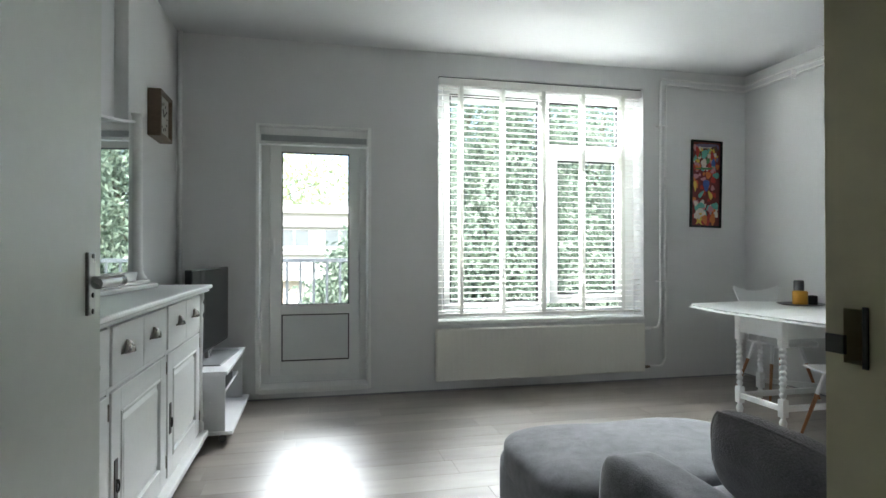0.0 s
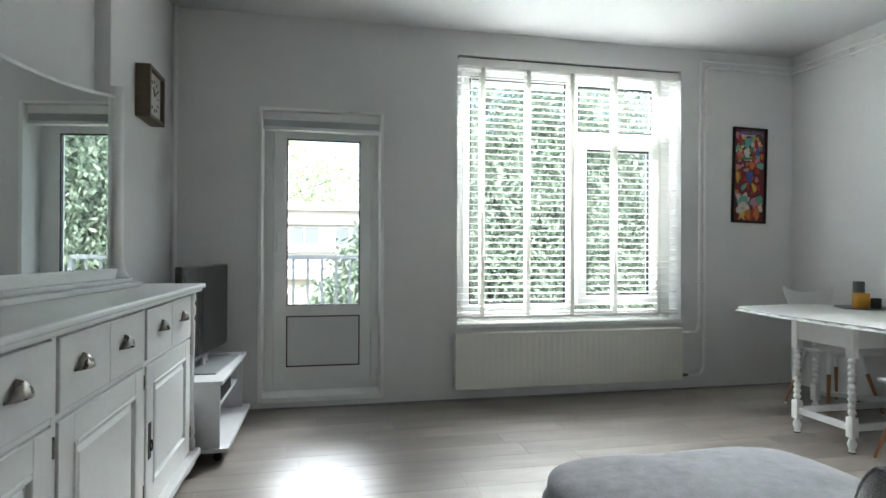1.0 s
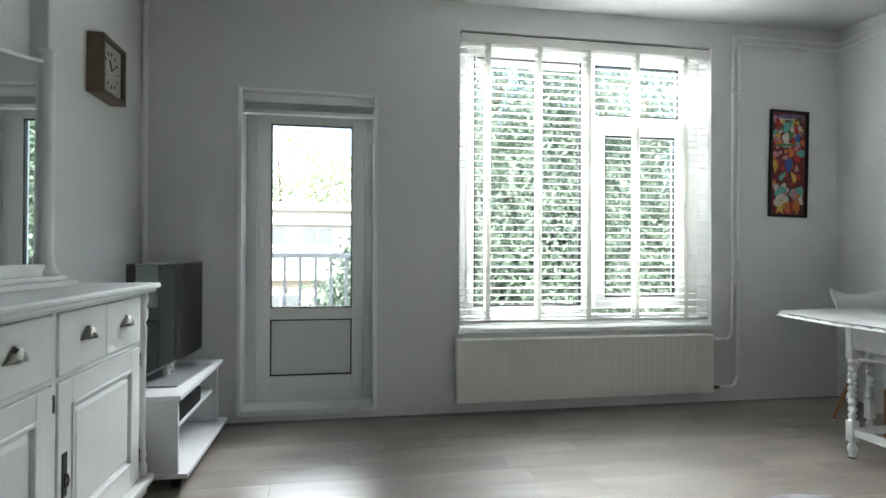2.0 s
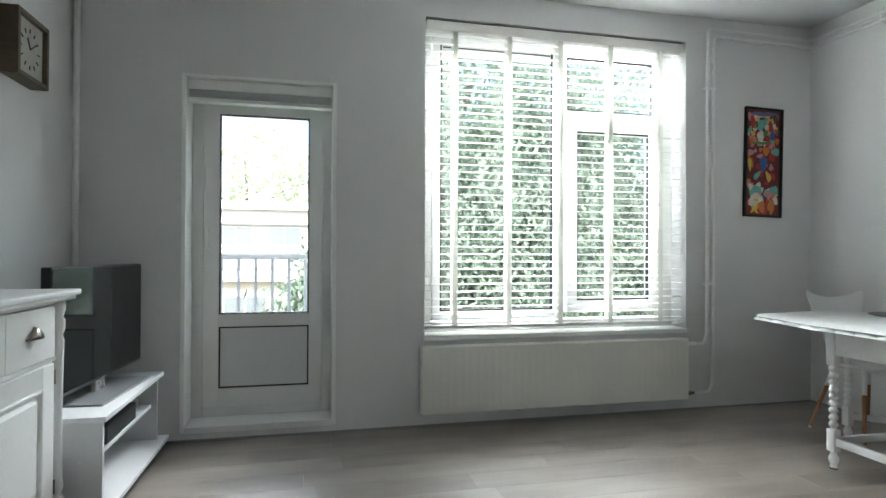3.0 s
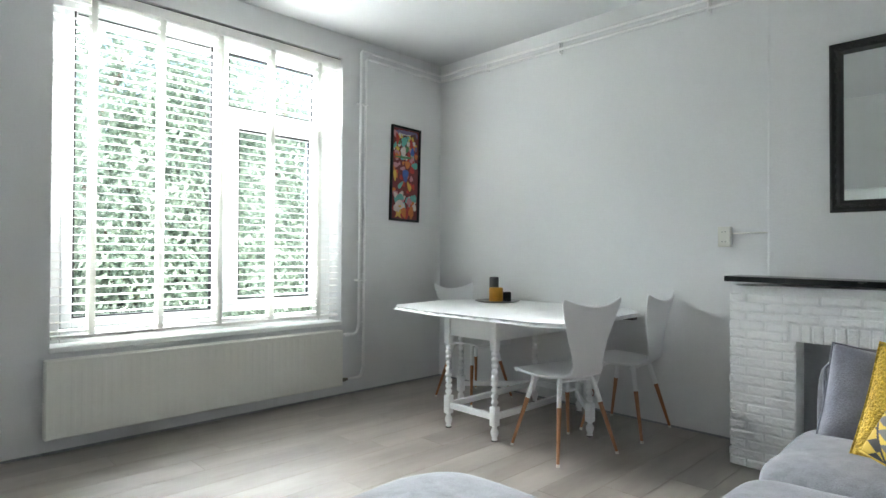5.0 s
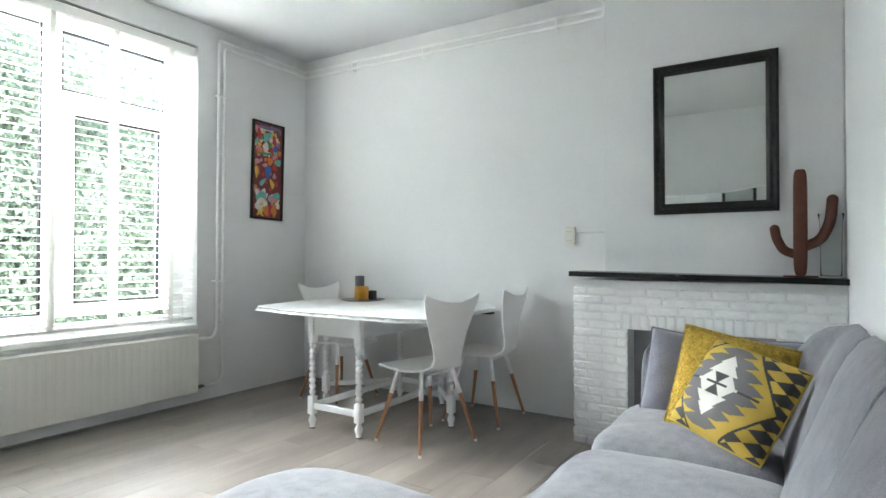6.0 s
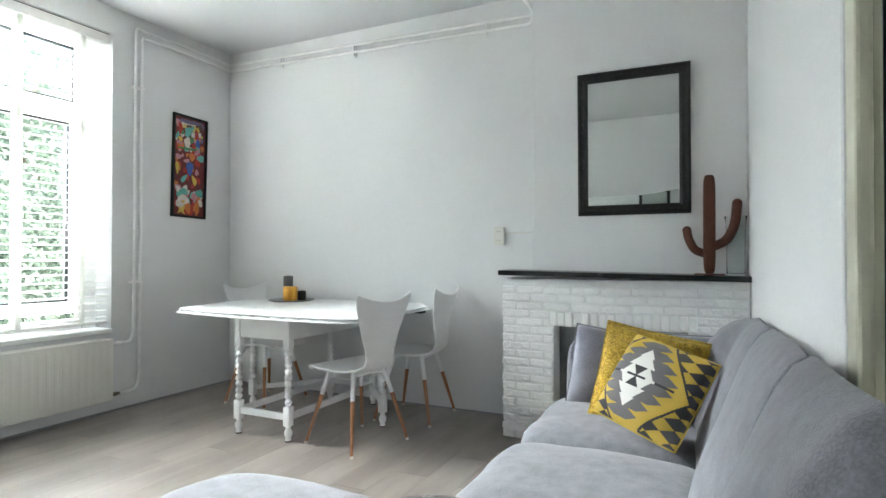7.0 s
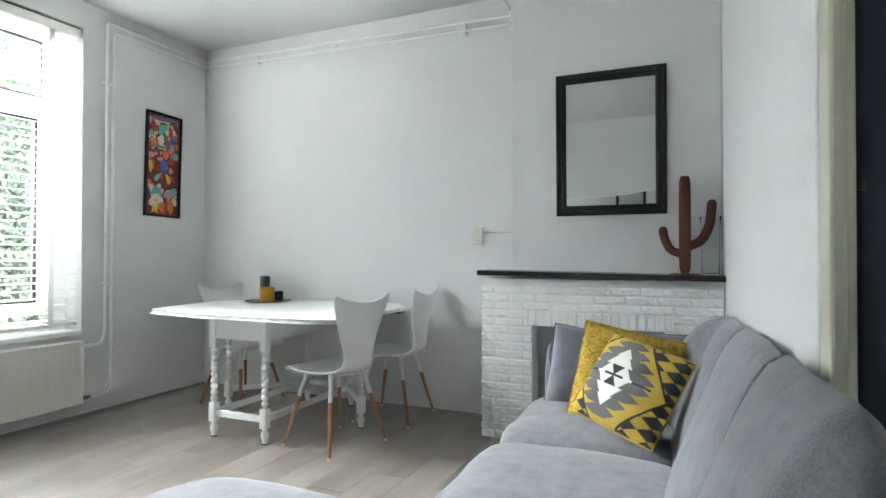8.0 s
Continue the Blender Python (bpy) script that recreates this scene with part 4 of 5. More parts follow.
# ---- dining corner ----
def dining_table():
    d = thing("gateleg_table", (4.1, 2.62, 0), "white painted gateleg table with scalloped top and bobbin legs", "table")
    corners = [(-0.445, -0.56), (-0.455, 0.20), (-0.375, 0.68), (-0.28, 0.765), (0.30, 0.86), (0.69, 0.62), (0.69, -0.52), (0.47, -0.70), (-0.39, -0.705)]

    def outline(inset, wave):
        pts = []
        n = len(corners)
        for k in range(n):
            a, b = Vector(corners[k]), Vector(corners[(k + 1) % n])
            ln = (b - a).length
            steps = max(4, int(ln / 0.012))
            nrm = Vector(((b - a).y, -(b - a).x)).normalized()
            for s in range(steps):
                t = s / steps
                lobes = max(1, round(ln / 0.11))
                off = -inset - wave * abs(math.sin(math.pi * lobes * t)) ** 0.8 + wave
                p = a.lerp(b, t) + nrm * off
                pts.append((p.x, p.y, abs(math.sin(math.pi * lobes * t))))
        return pts

    bm = B()
    rings = []
    for inset, wave, z, carve in ((0.024, 0.0, 0.734, 0.0), (0.006, 0.012, 0.732, 0.012), (0.0, 0.014, 0.738, 0.009), (0.003, 0.012, 0.749, 0.002), (0.012, 0.004, 0.755, 0.0)):
        rings.append([bm.verts.new((x, y, z + carve * e)) for x, y, e in outline(inset, wave)])
    for a, b in zip(rings, rings[1:]):
        for k in range(len(a)):
            bm.faces.new((a[k], a[(k + 1) % len(a)], b[(k + 1) % len(a)], b[k]))
    bm.faces.new(list(reversed(rings[0])))
    bm.faces.new(rings[-1])
    part("tabletop", bm, M_WOODWHITE, d, "white top with scalloped edge")
    bm = B()
    for y in (-0.205, 0.205):
        bx(bm, (-0.442, y - 0.0012, 0.7546), (0.655, y + 0.0012, 0.7554))
    part("leaf_joint", bm, M_MORTAR, d)
    part("leaf_slide", bx(B(), (0.40, -0.70, 0.712), (0.46, -0.42, 0.733), 0.003), M_IRON, d, "dark metal leaf slide under the top")
    # bobbin-turned legs, square at the joints
    prof = [(0.015, 0.0), (0.019, 0.008), (0.015, 0.02), (0.024, 0.045), (0.024, 0.06), (0.013, 0.082), (0.02, 0.095)]
    bead = [(0.021, 0.205)]
    for k in range(9):
        z = 0.215 + k * 0.0365
        bead += [(0.0125, z), (0.0195, z + 0.009), (0.0225, z + 0.018), (0.0195, z + 0.027), (0.0125, z + 0.0362)]
    bead += [(0.021, 0.548)]

    def leg(x, y):
        bm = lathe(B(), prof, (x, y, 0), 14)
        lathe(bm, bead, (x, y, 0), 14)
        bx(bm, (x - 0.023, y - 0.023, 0.092), (x + 0.023, y + 0.023, 0.208), 0.004)
        bx(bm, (x - 0.023, y - 0.023, 0.545), (x + 0.023, y + 0.023, 0.727), 0.004)
        p = part("leg", bm, M_WOODWHITE, d, smooth=40)
        part("castor_cup", rod(B(), (x, y, 0), (x, y, 0.008), 0.020), M_IRON, p)

    xa, xb, ya, yb = -0.335, 0.60, -0.19, 0.20
    for x in (xa, xb):
        for y in (ya, yb):
            leg(x, y)
    for x, y in ((0.16, -0.54), (0.16, 0.56)):
        leg(x, y)
    bm = B()
    for y in (ya, yb):
        bx(bm, (xa + 0.02, y - 0.012, 0.60), (xb - 0.02, y + 0.012, 0.726), 0.002)
    for x in (xa, xb):
        bx(bm, (x - 0.012, ya + 0.02, 0.60), (x + 0.012, yb - 0.02, 0.726), 0.002)
    part("apron", bm, M_WOODWHITE, d)
    for y in (ya, yb):
        part("stretcher", bx(B(), (xa + 0.02, y - 0.011, 0.125), (xb - 0.02, y + 0.011, 0.165), 0.003), M_WOODWHITE, d)
    for x in (xa, xb):
        part("stretcher", bx(B(), (x - 0.011, ya + 0.02, 0.125), (x + 0.011, yb - 0.02, 0.165), 0.003), M_WOODWHITE, d)

    for y0, y1 in ((ya - 0.012, -0.54), (yb + 0.012, 0.56)):
        a, b = Vector((xb - 0.06, y0, 0)), Vector((0.16, y1, 0))
        way = (b - a).normalized()
        q = math.degrees(math.atan2(way.y, way.x))
        m = pose(a.x, a.y, 0, 0, 0, q)
        ln = (b - a).length
        for z0, z1 in ((0.130, 0.165), (0.640, 0.675)):
            bm = bx(B(), (0.0, -0.011, z0), (ln - 0.02, 0.011, z1), 0.003)
            bm.transform(m)
            part("gate_rail", bm, M_WOODWHITE, d)


def chair_model():
    """Moulded white shell with a waisted back and slim splayed legs; it faces +y."""
    d = thing("dining_chair", (0, 0, 0), "white moulded butterfly-back chair with wood-tipped splayed legs", "chair", "chairs round the table")
    # shell: a profile from the seat's front lip up the back, with its half width
    prof = [(0.225, 0.432, 0.175), (0.215, 0.450, 0.192), (0.17, 0.459, 0.210), (0.08, 0.455, 0.222), (-0.02, 0.449, 0.215), (-0.10, 0.449, 0.182), (-0.150, 0.456, 0.142), (-0.183, 0.478, 0.112), (-0.200, 0.515, 0.104), (-0.211, 0.575, 0.116), (-0.223, 0.650, 0.140), (-0.238, 0.730, 0.170), (-0.252, 0.805, 0.197), (-0.262, 0.848, 0.211), (-0.267, 0.866, 0.206)]
    m = 12
    bm = B()
    rows = []
    for i, (y, z, hw) in enumerate(prof):
        row = []
        back = max(0, min(1, (z - 0.48) / 0.2))
        for k in range(m + 1):
            u = 2 * k / m - 1
            dip = -0.012 * (1 - u * u) * (1 - back) if i > 1 else 0
            curve = 0.030 * u * u * back
            notch = 0.0
            if i >= len(prof) - 3:
                notch = (0.046 * u * u - 0.024) * (i - len(prof) + 4) / 3
            row.append(Vector((u * hw, y + curve, z + dip + notch)))
        rows.append(row)
    last = len(rows) - 1
    inner, outer = [], []
    for i in range(last + 1):
        inner.append([])
        outer.append([])
        for k in range(m + 1):
            along = rows[min(i + 1, last)][k] - rows[max(i - 1, 0)][k]
            across = rows[i][min(k + 1, m)] - rows[i][max(k - 1, 0)]
            nrm = along.cross(across).normalized()
            inner[i].append(bm.verts.new(rows[i][k] + nrm * 0.0055))
            outer[i].append(bm.verts.new(rows[i][k] - nrm * 0.0055))
    for i in range(last):
        for k in range(m):
            bm.faces.new((inner[i][k], inner[i][k + 1], inner[i + 1][k + 1], inner[i + 1][k]))
            bm.faces.new((outer[i][k], outer[i + 1][k], outer[i + 1][k + 1], outer[i][k + 1]))
        for k in (0, m):
            bm.faces.new((inner[i][k], inner[i + 1][k], outer[i + 1][k], outer[i][k]))
    for i in (0, last):
        for k in range(m):
            bm.faces.new((inner[i][k], outer[i][k], outer[i][k + 1], inner[i][k + 1]))
    part("shell", bm, M_CHAIR, d, "glossy white moulded shell", smooth=50)
    for sx in (-1, 1):
        for y, ty in ((0.10, 0.200), (-0.10, -0.205)):
            a, b = Vector((sx * 0.115, y, 0.445)), Vector((sx * 0.218, ty, 0.006))
            mid = a.lerp(b, 0.36)
            leg = part("leg", rod(B(), b, mid, 0.0085, 0.0135, 14), M_OAK, d, "tapered reddish wooden leg", smooth=True)
            part("leg_sleeve", rod(B(), mid - (mid - a) * 0.0, a, 0.0135, 0.0145, 14), M_CHAIR, leg, "white metal sleeve", smooth=True)
            part("glide", rod(B(), b - Vector((0, 0, 0.006)), b + (mid - b) * 0.03, 0.0095, n=10), M_PLASTIC, leg)
    for y in (0.095, -0.09):
        part("seat_support", rod(B(), (-0.125, y, 0.415), (0.125, y, 0.415), 0.008), M_CHAIR, d, smooth=True)
    return d


def chairs():
    first = chair_model()
    first.matrix_world = pose(3.945, 2.065, 0, 0, 0, -15)
    copy_thing(first, pose(4.575, 2.01, 0, 0, 0, 3))
    far = copy_thing(first, pose(4.46, 3.23, 0, 0, 0, 176))
    far["label"] = "white moulded butterfly-back chair pushed in by the corner"


def table_setting():
    tx, ty, tz = 4.56, 3.08, 0.7556
    t = part("tray", lathe(B(), [(0.001, 0.0), (0.145, 0.0), (0.172, 0.007), (0.175, 0.010), (0.170, 0.010), (0.142, 0.004), (0.001, 0.004)], (0, 0, 0), 36), M_TRAY, smooth=40)
    t.location = (tx, ty, tz)
    tagged(t, "round dark metal tray on the table", "tray")
    for name, x, y, r, h, mat, lab in (("candle", 0.035, 0.062, 0.037, 0.185, M_CANDLEG, "tall grey pillar candle on the tray"), ("candle", -0.02, -0.005, 0.054, 0.105, M_CANDLEY, "thick amber pillar candle on the tray"), ("candle", 0.040, -0.066, 0.032, 0.072, M_CANDLEB, "short black candle on the tray")):
        c = thing(name, (tx + x, ty + y, tz + 0.0045), lab, "candle", "candles on the tray")
        part("wax", lathe(B(), [(r - 0.003, 0), (r, 0.003), (r, h - 0.006), (r - 0.005, h), (r - 0.012, h - 0.003), (0.002, h - 0.006)], (0, 0, 0), 24), mat, c, smooth=50)
        part("wick", rod(B(), (0, 0, h - 0.007), (0.002, 0, h + 0.007), 0.0012, n=6), M_IRON, c)


def framed_painting():
    x0, x1, z0, z1 = 4.222, 4.555, 1.408, 2.232
    d = thing("framed_painting", ((x0 + x1) / 2, NORTH, (z0 + z1) / 2), "tall narrow colourful painting in a dark frame", "painting")
    d.matrix_world = pose((x0 + x1) / 2, NORTH, (z0 + z1) / 2, 0, 1.5, 0)
    w, h = (x1 - x0) / 2, (z1 - z0) / 2
    bm = B()
    t = 0.018
    for lo, hi in (((-w, -h), (-w + t, h)), ((w - t, -h), (w, h)), ((-w + t, -h), (w - t, -h + t)), ((-w + t, h - t), (w - t, h))):
        bx(bm, (lo[0], -0.026, lo[1]), (hi[0], -0.003, hi[1]), 0.003)
    part("frame_moulding", bm, M_BLACKFRAME, d)
    cols = {
        "red": (0.42, 0.035, 0.025), "dark red": (0.15, 0.02, 0.02), "orange": (0.58, 0.17, 0.04), "yellow": (0.62, 0.42, 0.07), "blue": (0.05, 0.10, 0.36),
        "teal": (0.13, 0.40, 0.34), "cream": (0.62, 0.55, 0.48), "pink": (0.50, 0.22, 0.24), "brown": (0.10, 0.055, 0.04), "green": (0.08, 0.20, 0.08), "violet": (0.16, 0.12, 0.22)}
    mats = {k: surface("paint_" + k.replace(" ", "_"), c, 0.55, var=0.25, scale=30, fine=120, bump=0.5, bump_dist=0.001) for k, c in cols.items()}
    part("canvas", bx(B(), (-w + t, -0.012, -h + t), (w - t, -0.004, h - t)), mats["dark red"], d)
    rng = random.Random(11)
    bands = ((0.33, 0.39, ("violet", "cream", "pink", "brown"), 16, 0.040), (0.20, 0.33, ("violet", "brown", "yellow", "teal", "green", "pink", "cream", "orange"), 46, 0.034),
             (0.09, 0.18, ("red", "orange", "teal", "cream", "red", "pink"), 22, 0.045), (-0.18, 0.09, ("red", "dark red", "red", "dark red", "orange", "pink"), 26, 0.040),
             (-0.28, -0.18, ("teal", "cream", "pink", "cream", "teal", "orange"), 22, 0.048), (-0.385, -0.27, ("orange", "red", "cream", "yellow", "red"), 26, 0.044))
    depth = 0.0125
    strokes = []
    for a, b, names, count, size in bands:
        for _ in range(count):
            k = rng.choice(names)
            s = size * rng.uniform(0.45, 1.0)
            cx = rng.uniform(-w + t + s * 0.7, w - t - s * 0.7)
            cz = min(max(rng.uniform(a, b), -h + t + s), h - t - s)
            strokes.append((k, cx, cz, s * rng.uniform(0.45, 0.75), s * rng.uniform(0.55, 1.0), rng.uniform(-0.5, 0.5)))
    strokes += [("violet", 0.0, 0.365, 0.12, 0.016, 0.05), ("red", -0.10, 0.30, 0.020, 0.050, 0.05), ("red", 0.06, 0.27, 0.020, 0.045, 0.1), ("teal", -0.02, 0.29, 0.034, 0.034, 0.0),
                ("cream", -0.03, 0.20, 0.030, 0.040, 0.0), ("blue", 0.075, 0.205, 0.022, 0.036, 0.0), ("green", -0.02, 0.145, 0.10, 0.010, 0.05),
                ("teal", 0.105, 0.085, 0.036, 0.028, 0.1), ("orange", 0.02, 0.085, 0.030, 0.034, 0.2), ("pink", -0.11, 0.07, 0.030, 0.022, 0.0), ("pink", -0.03, 0.045, 0.030, 0.018, 0.1)]
    strokes += [("blue", 0.0, -0.01, 0.034, 0.056, 0.0), ("yellow", -0.12, -0.02, 0.016, 0.050, 0.1), ("teal", -0.055, -0.10, 0.018, 0.042, -0.7), ("yellow", 0.045, -0.105, 0.020, 0.044, 0.4),
                ("teal", -0.055, -0.205, 0.044, 0.026, 0.0), ("pink", 0.05, -0.235, 0.032, 0.030, 0.0), ("teal", 0.105, -0.205, 0.030, 0.034, 0.3), ("cream", -0.06, -0.255, 0.040, 0.024, 0.0),
                ("cream", -0.095, -0.305, 0.036, 0.028, 0.0), ("orange", -0.01, -0.335, 0.028, 0.046, 0.2), ("orange", 0.075, -0.325, 0.030, 0.048, -0.1), ("dark red", -0.125, -0.355, 0.024, 0.034, 0.0)]
    for k, cx, cz, rx, rz, q in strokes:
        depth += 0.000025
        bm = B()
        vs = []
        for i in range(12):
            e = 2 * math.pi * i / 12
            r = 1 + 0.16 * math.sin(3 * e + cx * 50)
            u, v = rx * r * math.cos(e), rz * r * math.sin(e)
            vs.append(bm.verts.new((cx + u * math.cos(q) - v * math.sin(q), -depth, cz + u * math.sin(q) + v * math.cos(q))))
        bm.faces.new(vs)
        part("brush_stroke", bm, mats[k], d)


def wall_socket():
    d = thing("wall_socket", (EAST, 1.48, 1.238), "white double wall socket with surface cable", "socket")
    bm = bx(B(), (-0.035, -0.036, -0.062), (0, 0.036, 0.062), 0.006)
    part("housing", bm, M_PLASTIC, d)
    for z in (-0.030, 0.030):
        o = part("outlet", rod(B(), (-0.0365, 0, z), (-0.034, 0, z), 0.021, n=20), M_PLASTIC, d)
        bm = B()
        for y in (-0.009, 0.009):
            rod(bm, (-0.0375, y, z), (-0.0362, y, z), 0.0028, n=8)
        part("pin_hole", bm, M_IRON, o)
    part("cable", tube(B(), [(-0.006, -0.036, 0.02), (-0.006, -0.28, 0.022)], 0.004, 6), M_PLASTIC, d, smooth="all")


# ---- fireplace ----
BX, BY0, BY1, BTOP = 4.41, SOUTH + 0.004, 1.315, 0.965
FY0, FY1, FZ = 0.27, 1.00, 0.685


def fireplace():
    d = thing("fireplace", (0, 0, 0), "white painted brick fireplace with black stone mantel", "fireplace")
    x0 = BX + 0.008
    core = part("lintel", bx(B(), (x0, FY0 - 0.001, FZ + 0.004), (EAST - 0.003, FY1 + 0.001, BTOP - 0.001)), M_MORTAR, d, "white painted mortar joints")
    for a, b in ((FY1 + 0.001, BY1 - 0.012), (BY0, FY0 - 0.001)):
        part("pier", bx(B(), (x0, a, 0), (EAST - 0.003, b, BTOP)), M_MORTAR, d)
    part("fire_board", bx(B(), (4.56, FY0, 0.0), (4.575, FY1, FZ + 0.003)), M_HEARTH, d, "grey board closing the hearth")
    bm = bx(B(), (4.365, BY0, BTOP + 0.006), (4.62, BY1 + 0.028, BTOP + 0.036), 0.004)
    bm.transform(pose(0, 0, 0, 0.75, 0, 0))
    bm.transform(Matrix.Translation((0, 0, -0.004)))
    part("mantel_slab", bm, M_SLATE, d, "polished black stone slab")
    return core


def cactus():
    d = thing("cactus_ornament", (4.50, 0.165, 0.998), "rust-brown metal cactus ornament on the mantel", "ornament")
    part("base", bx(B(), (-0.045, -0.075, 0), (0.045, 0.075, 0.008), 0.002), M_RUST, d)
    part("trunk", puff(B(), (0, 0, 0.275), (0.058, 0.062, 0.535), 6, 10), M_RUST, d, smooth="all")
    for pts, r in (([(0, 0.02, 0.115), (0, 0.075, 0.135), (0, 0.105, 0.20), (0, 0.112, 0.245)], 0.023), ([(0, -0.02, 0.155), (0, -0.085, 0.185), (0, -0.125, 0.27), (0, -0.135, 0.385)], 0.025)):
        bm = tube(B(), bend(pts, 0.08, 8), r, 14)
        bmesh.ops.create_uvsphere(bm, u_segments=14, v_segments=8, radius=r, matrix=Matrix.Translation(pts[-1]))
        part("arm", bm, M_RUST, d, smooth="all")
    v = thing("glass_vase", (4.545, 0.036, 0.996), "clear glass vase behind the cactus on the mantel", "vase")
    part("bowl", lathe(B(), [(0.044, 0.0), (0.047, 0.004), (0.045, 0.12), (0.048, 0.27), (0.056, 0.32), (0.054, 0.32), (0.046, 0.27), (0.043, 0.12), (0.043, 0.01), (0.001, 0.008)], (0, 0, 0), 28), M_VASE, v, smooth="all")


def wall_mirror():
    y0, y1, z0, z1, x = 0.258, 0.893, 1.345, 2.205, 4.62
    d = thing("wall_mirror", (x, (y0 + y1) / 2, (z0 + z1) / 2), "rectangular mirror in a carved black wooden frame", "mirror")
    d.matrix_world = pose(x, (y0 + y1) / 2, (z0 + z1) / 2, 0, -1.0, 0)
    w, h, t = (y1 - y0) / 2, (z1 - z0) / 2, 0.062
    bm = B()
    rings = []
    for off, dep in ((0.0, -0.004), (0.0, -0.022), (0.012, -0.034), (0.030, -0.026), (0.044, -0.030), (0.058, -0.022), (t, -0.012)):
        rings.append([bm.verts.new((dep - 0.006, sy * (w - off), sz * (h - off))) for sy, sz in ((-1, -1), (1, -1), (1, 1), (-1, 1))])
    for a, b in zip(rings, rings[1:]):
        for k in range(4):
            bm.faces.new((a[k], a[(k + 1) % 4], b[(k + 1) % 4], b[k]))
    fr = part("frame_moulding", bm, M_BLACKFRAME, d)
    rng = random.Random(3)
    for k in range(64):                               # carved leaf relief along the frame
        u = (k + 0.5) / 64 * 4
        side, s = int(u), (u - int(u)) * 2 - 1
        c = {0: (s * w, -h + 0.030), 1: (w - 0.030, s * h), 2: (-s * w, h - 0.030), 3: (-w + 0.030, -s * h)}[side]
        cy, cz = max(-w + 0.03, min(w - 0.03, c[0])), max(-h + 0.03, min(h - 0.03, c[1]))
        a, b = (0.016, 0.007) if side % 2 == 0 else (0.007, 0.016)
        bm = B()
        bmesh.ops.create_icosphere(bm, subdivisions=1, radius=1, matrix=Matrix.Translation((-0.033, cy, cz)) @ Matrix.Diagonal((0.006, a * rng.uniform(0.8, 1.1), b * rng.uniform(0.8, 1.1), 1)))
        part("carved_leaf", bm, M_BLACKFRAME, fr, smooth="all")
    part("mirror_glass", bx(B(), (-0.020, -w + t - 0.003, -h + t - 0.003), (-0.015, w - t + 0.003, h - t + 0.003)), M_MIRROR, d, "silvered mirror glass")
    part("back_board", bx(B(), (-0.014, -w + 0.01, -h + 0.01), (-0.008, w - 0.01, h - 0.01)), M_BLACKFRAME, d)


dining_table()
chairs()
table_setting()
framed_painting()
wall_socket()
FIRE_CORE = fireplace()
cactus()
wall_mirror()


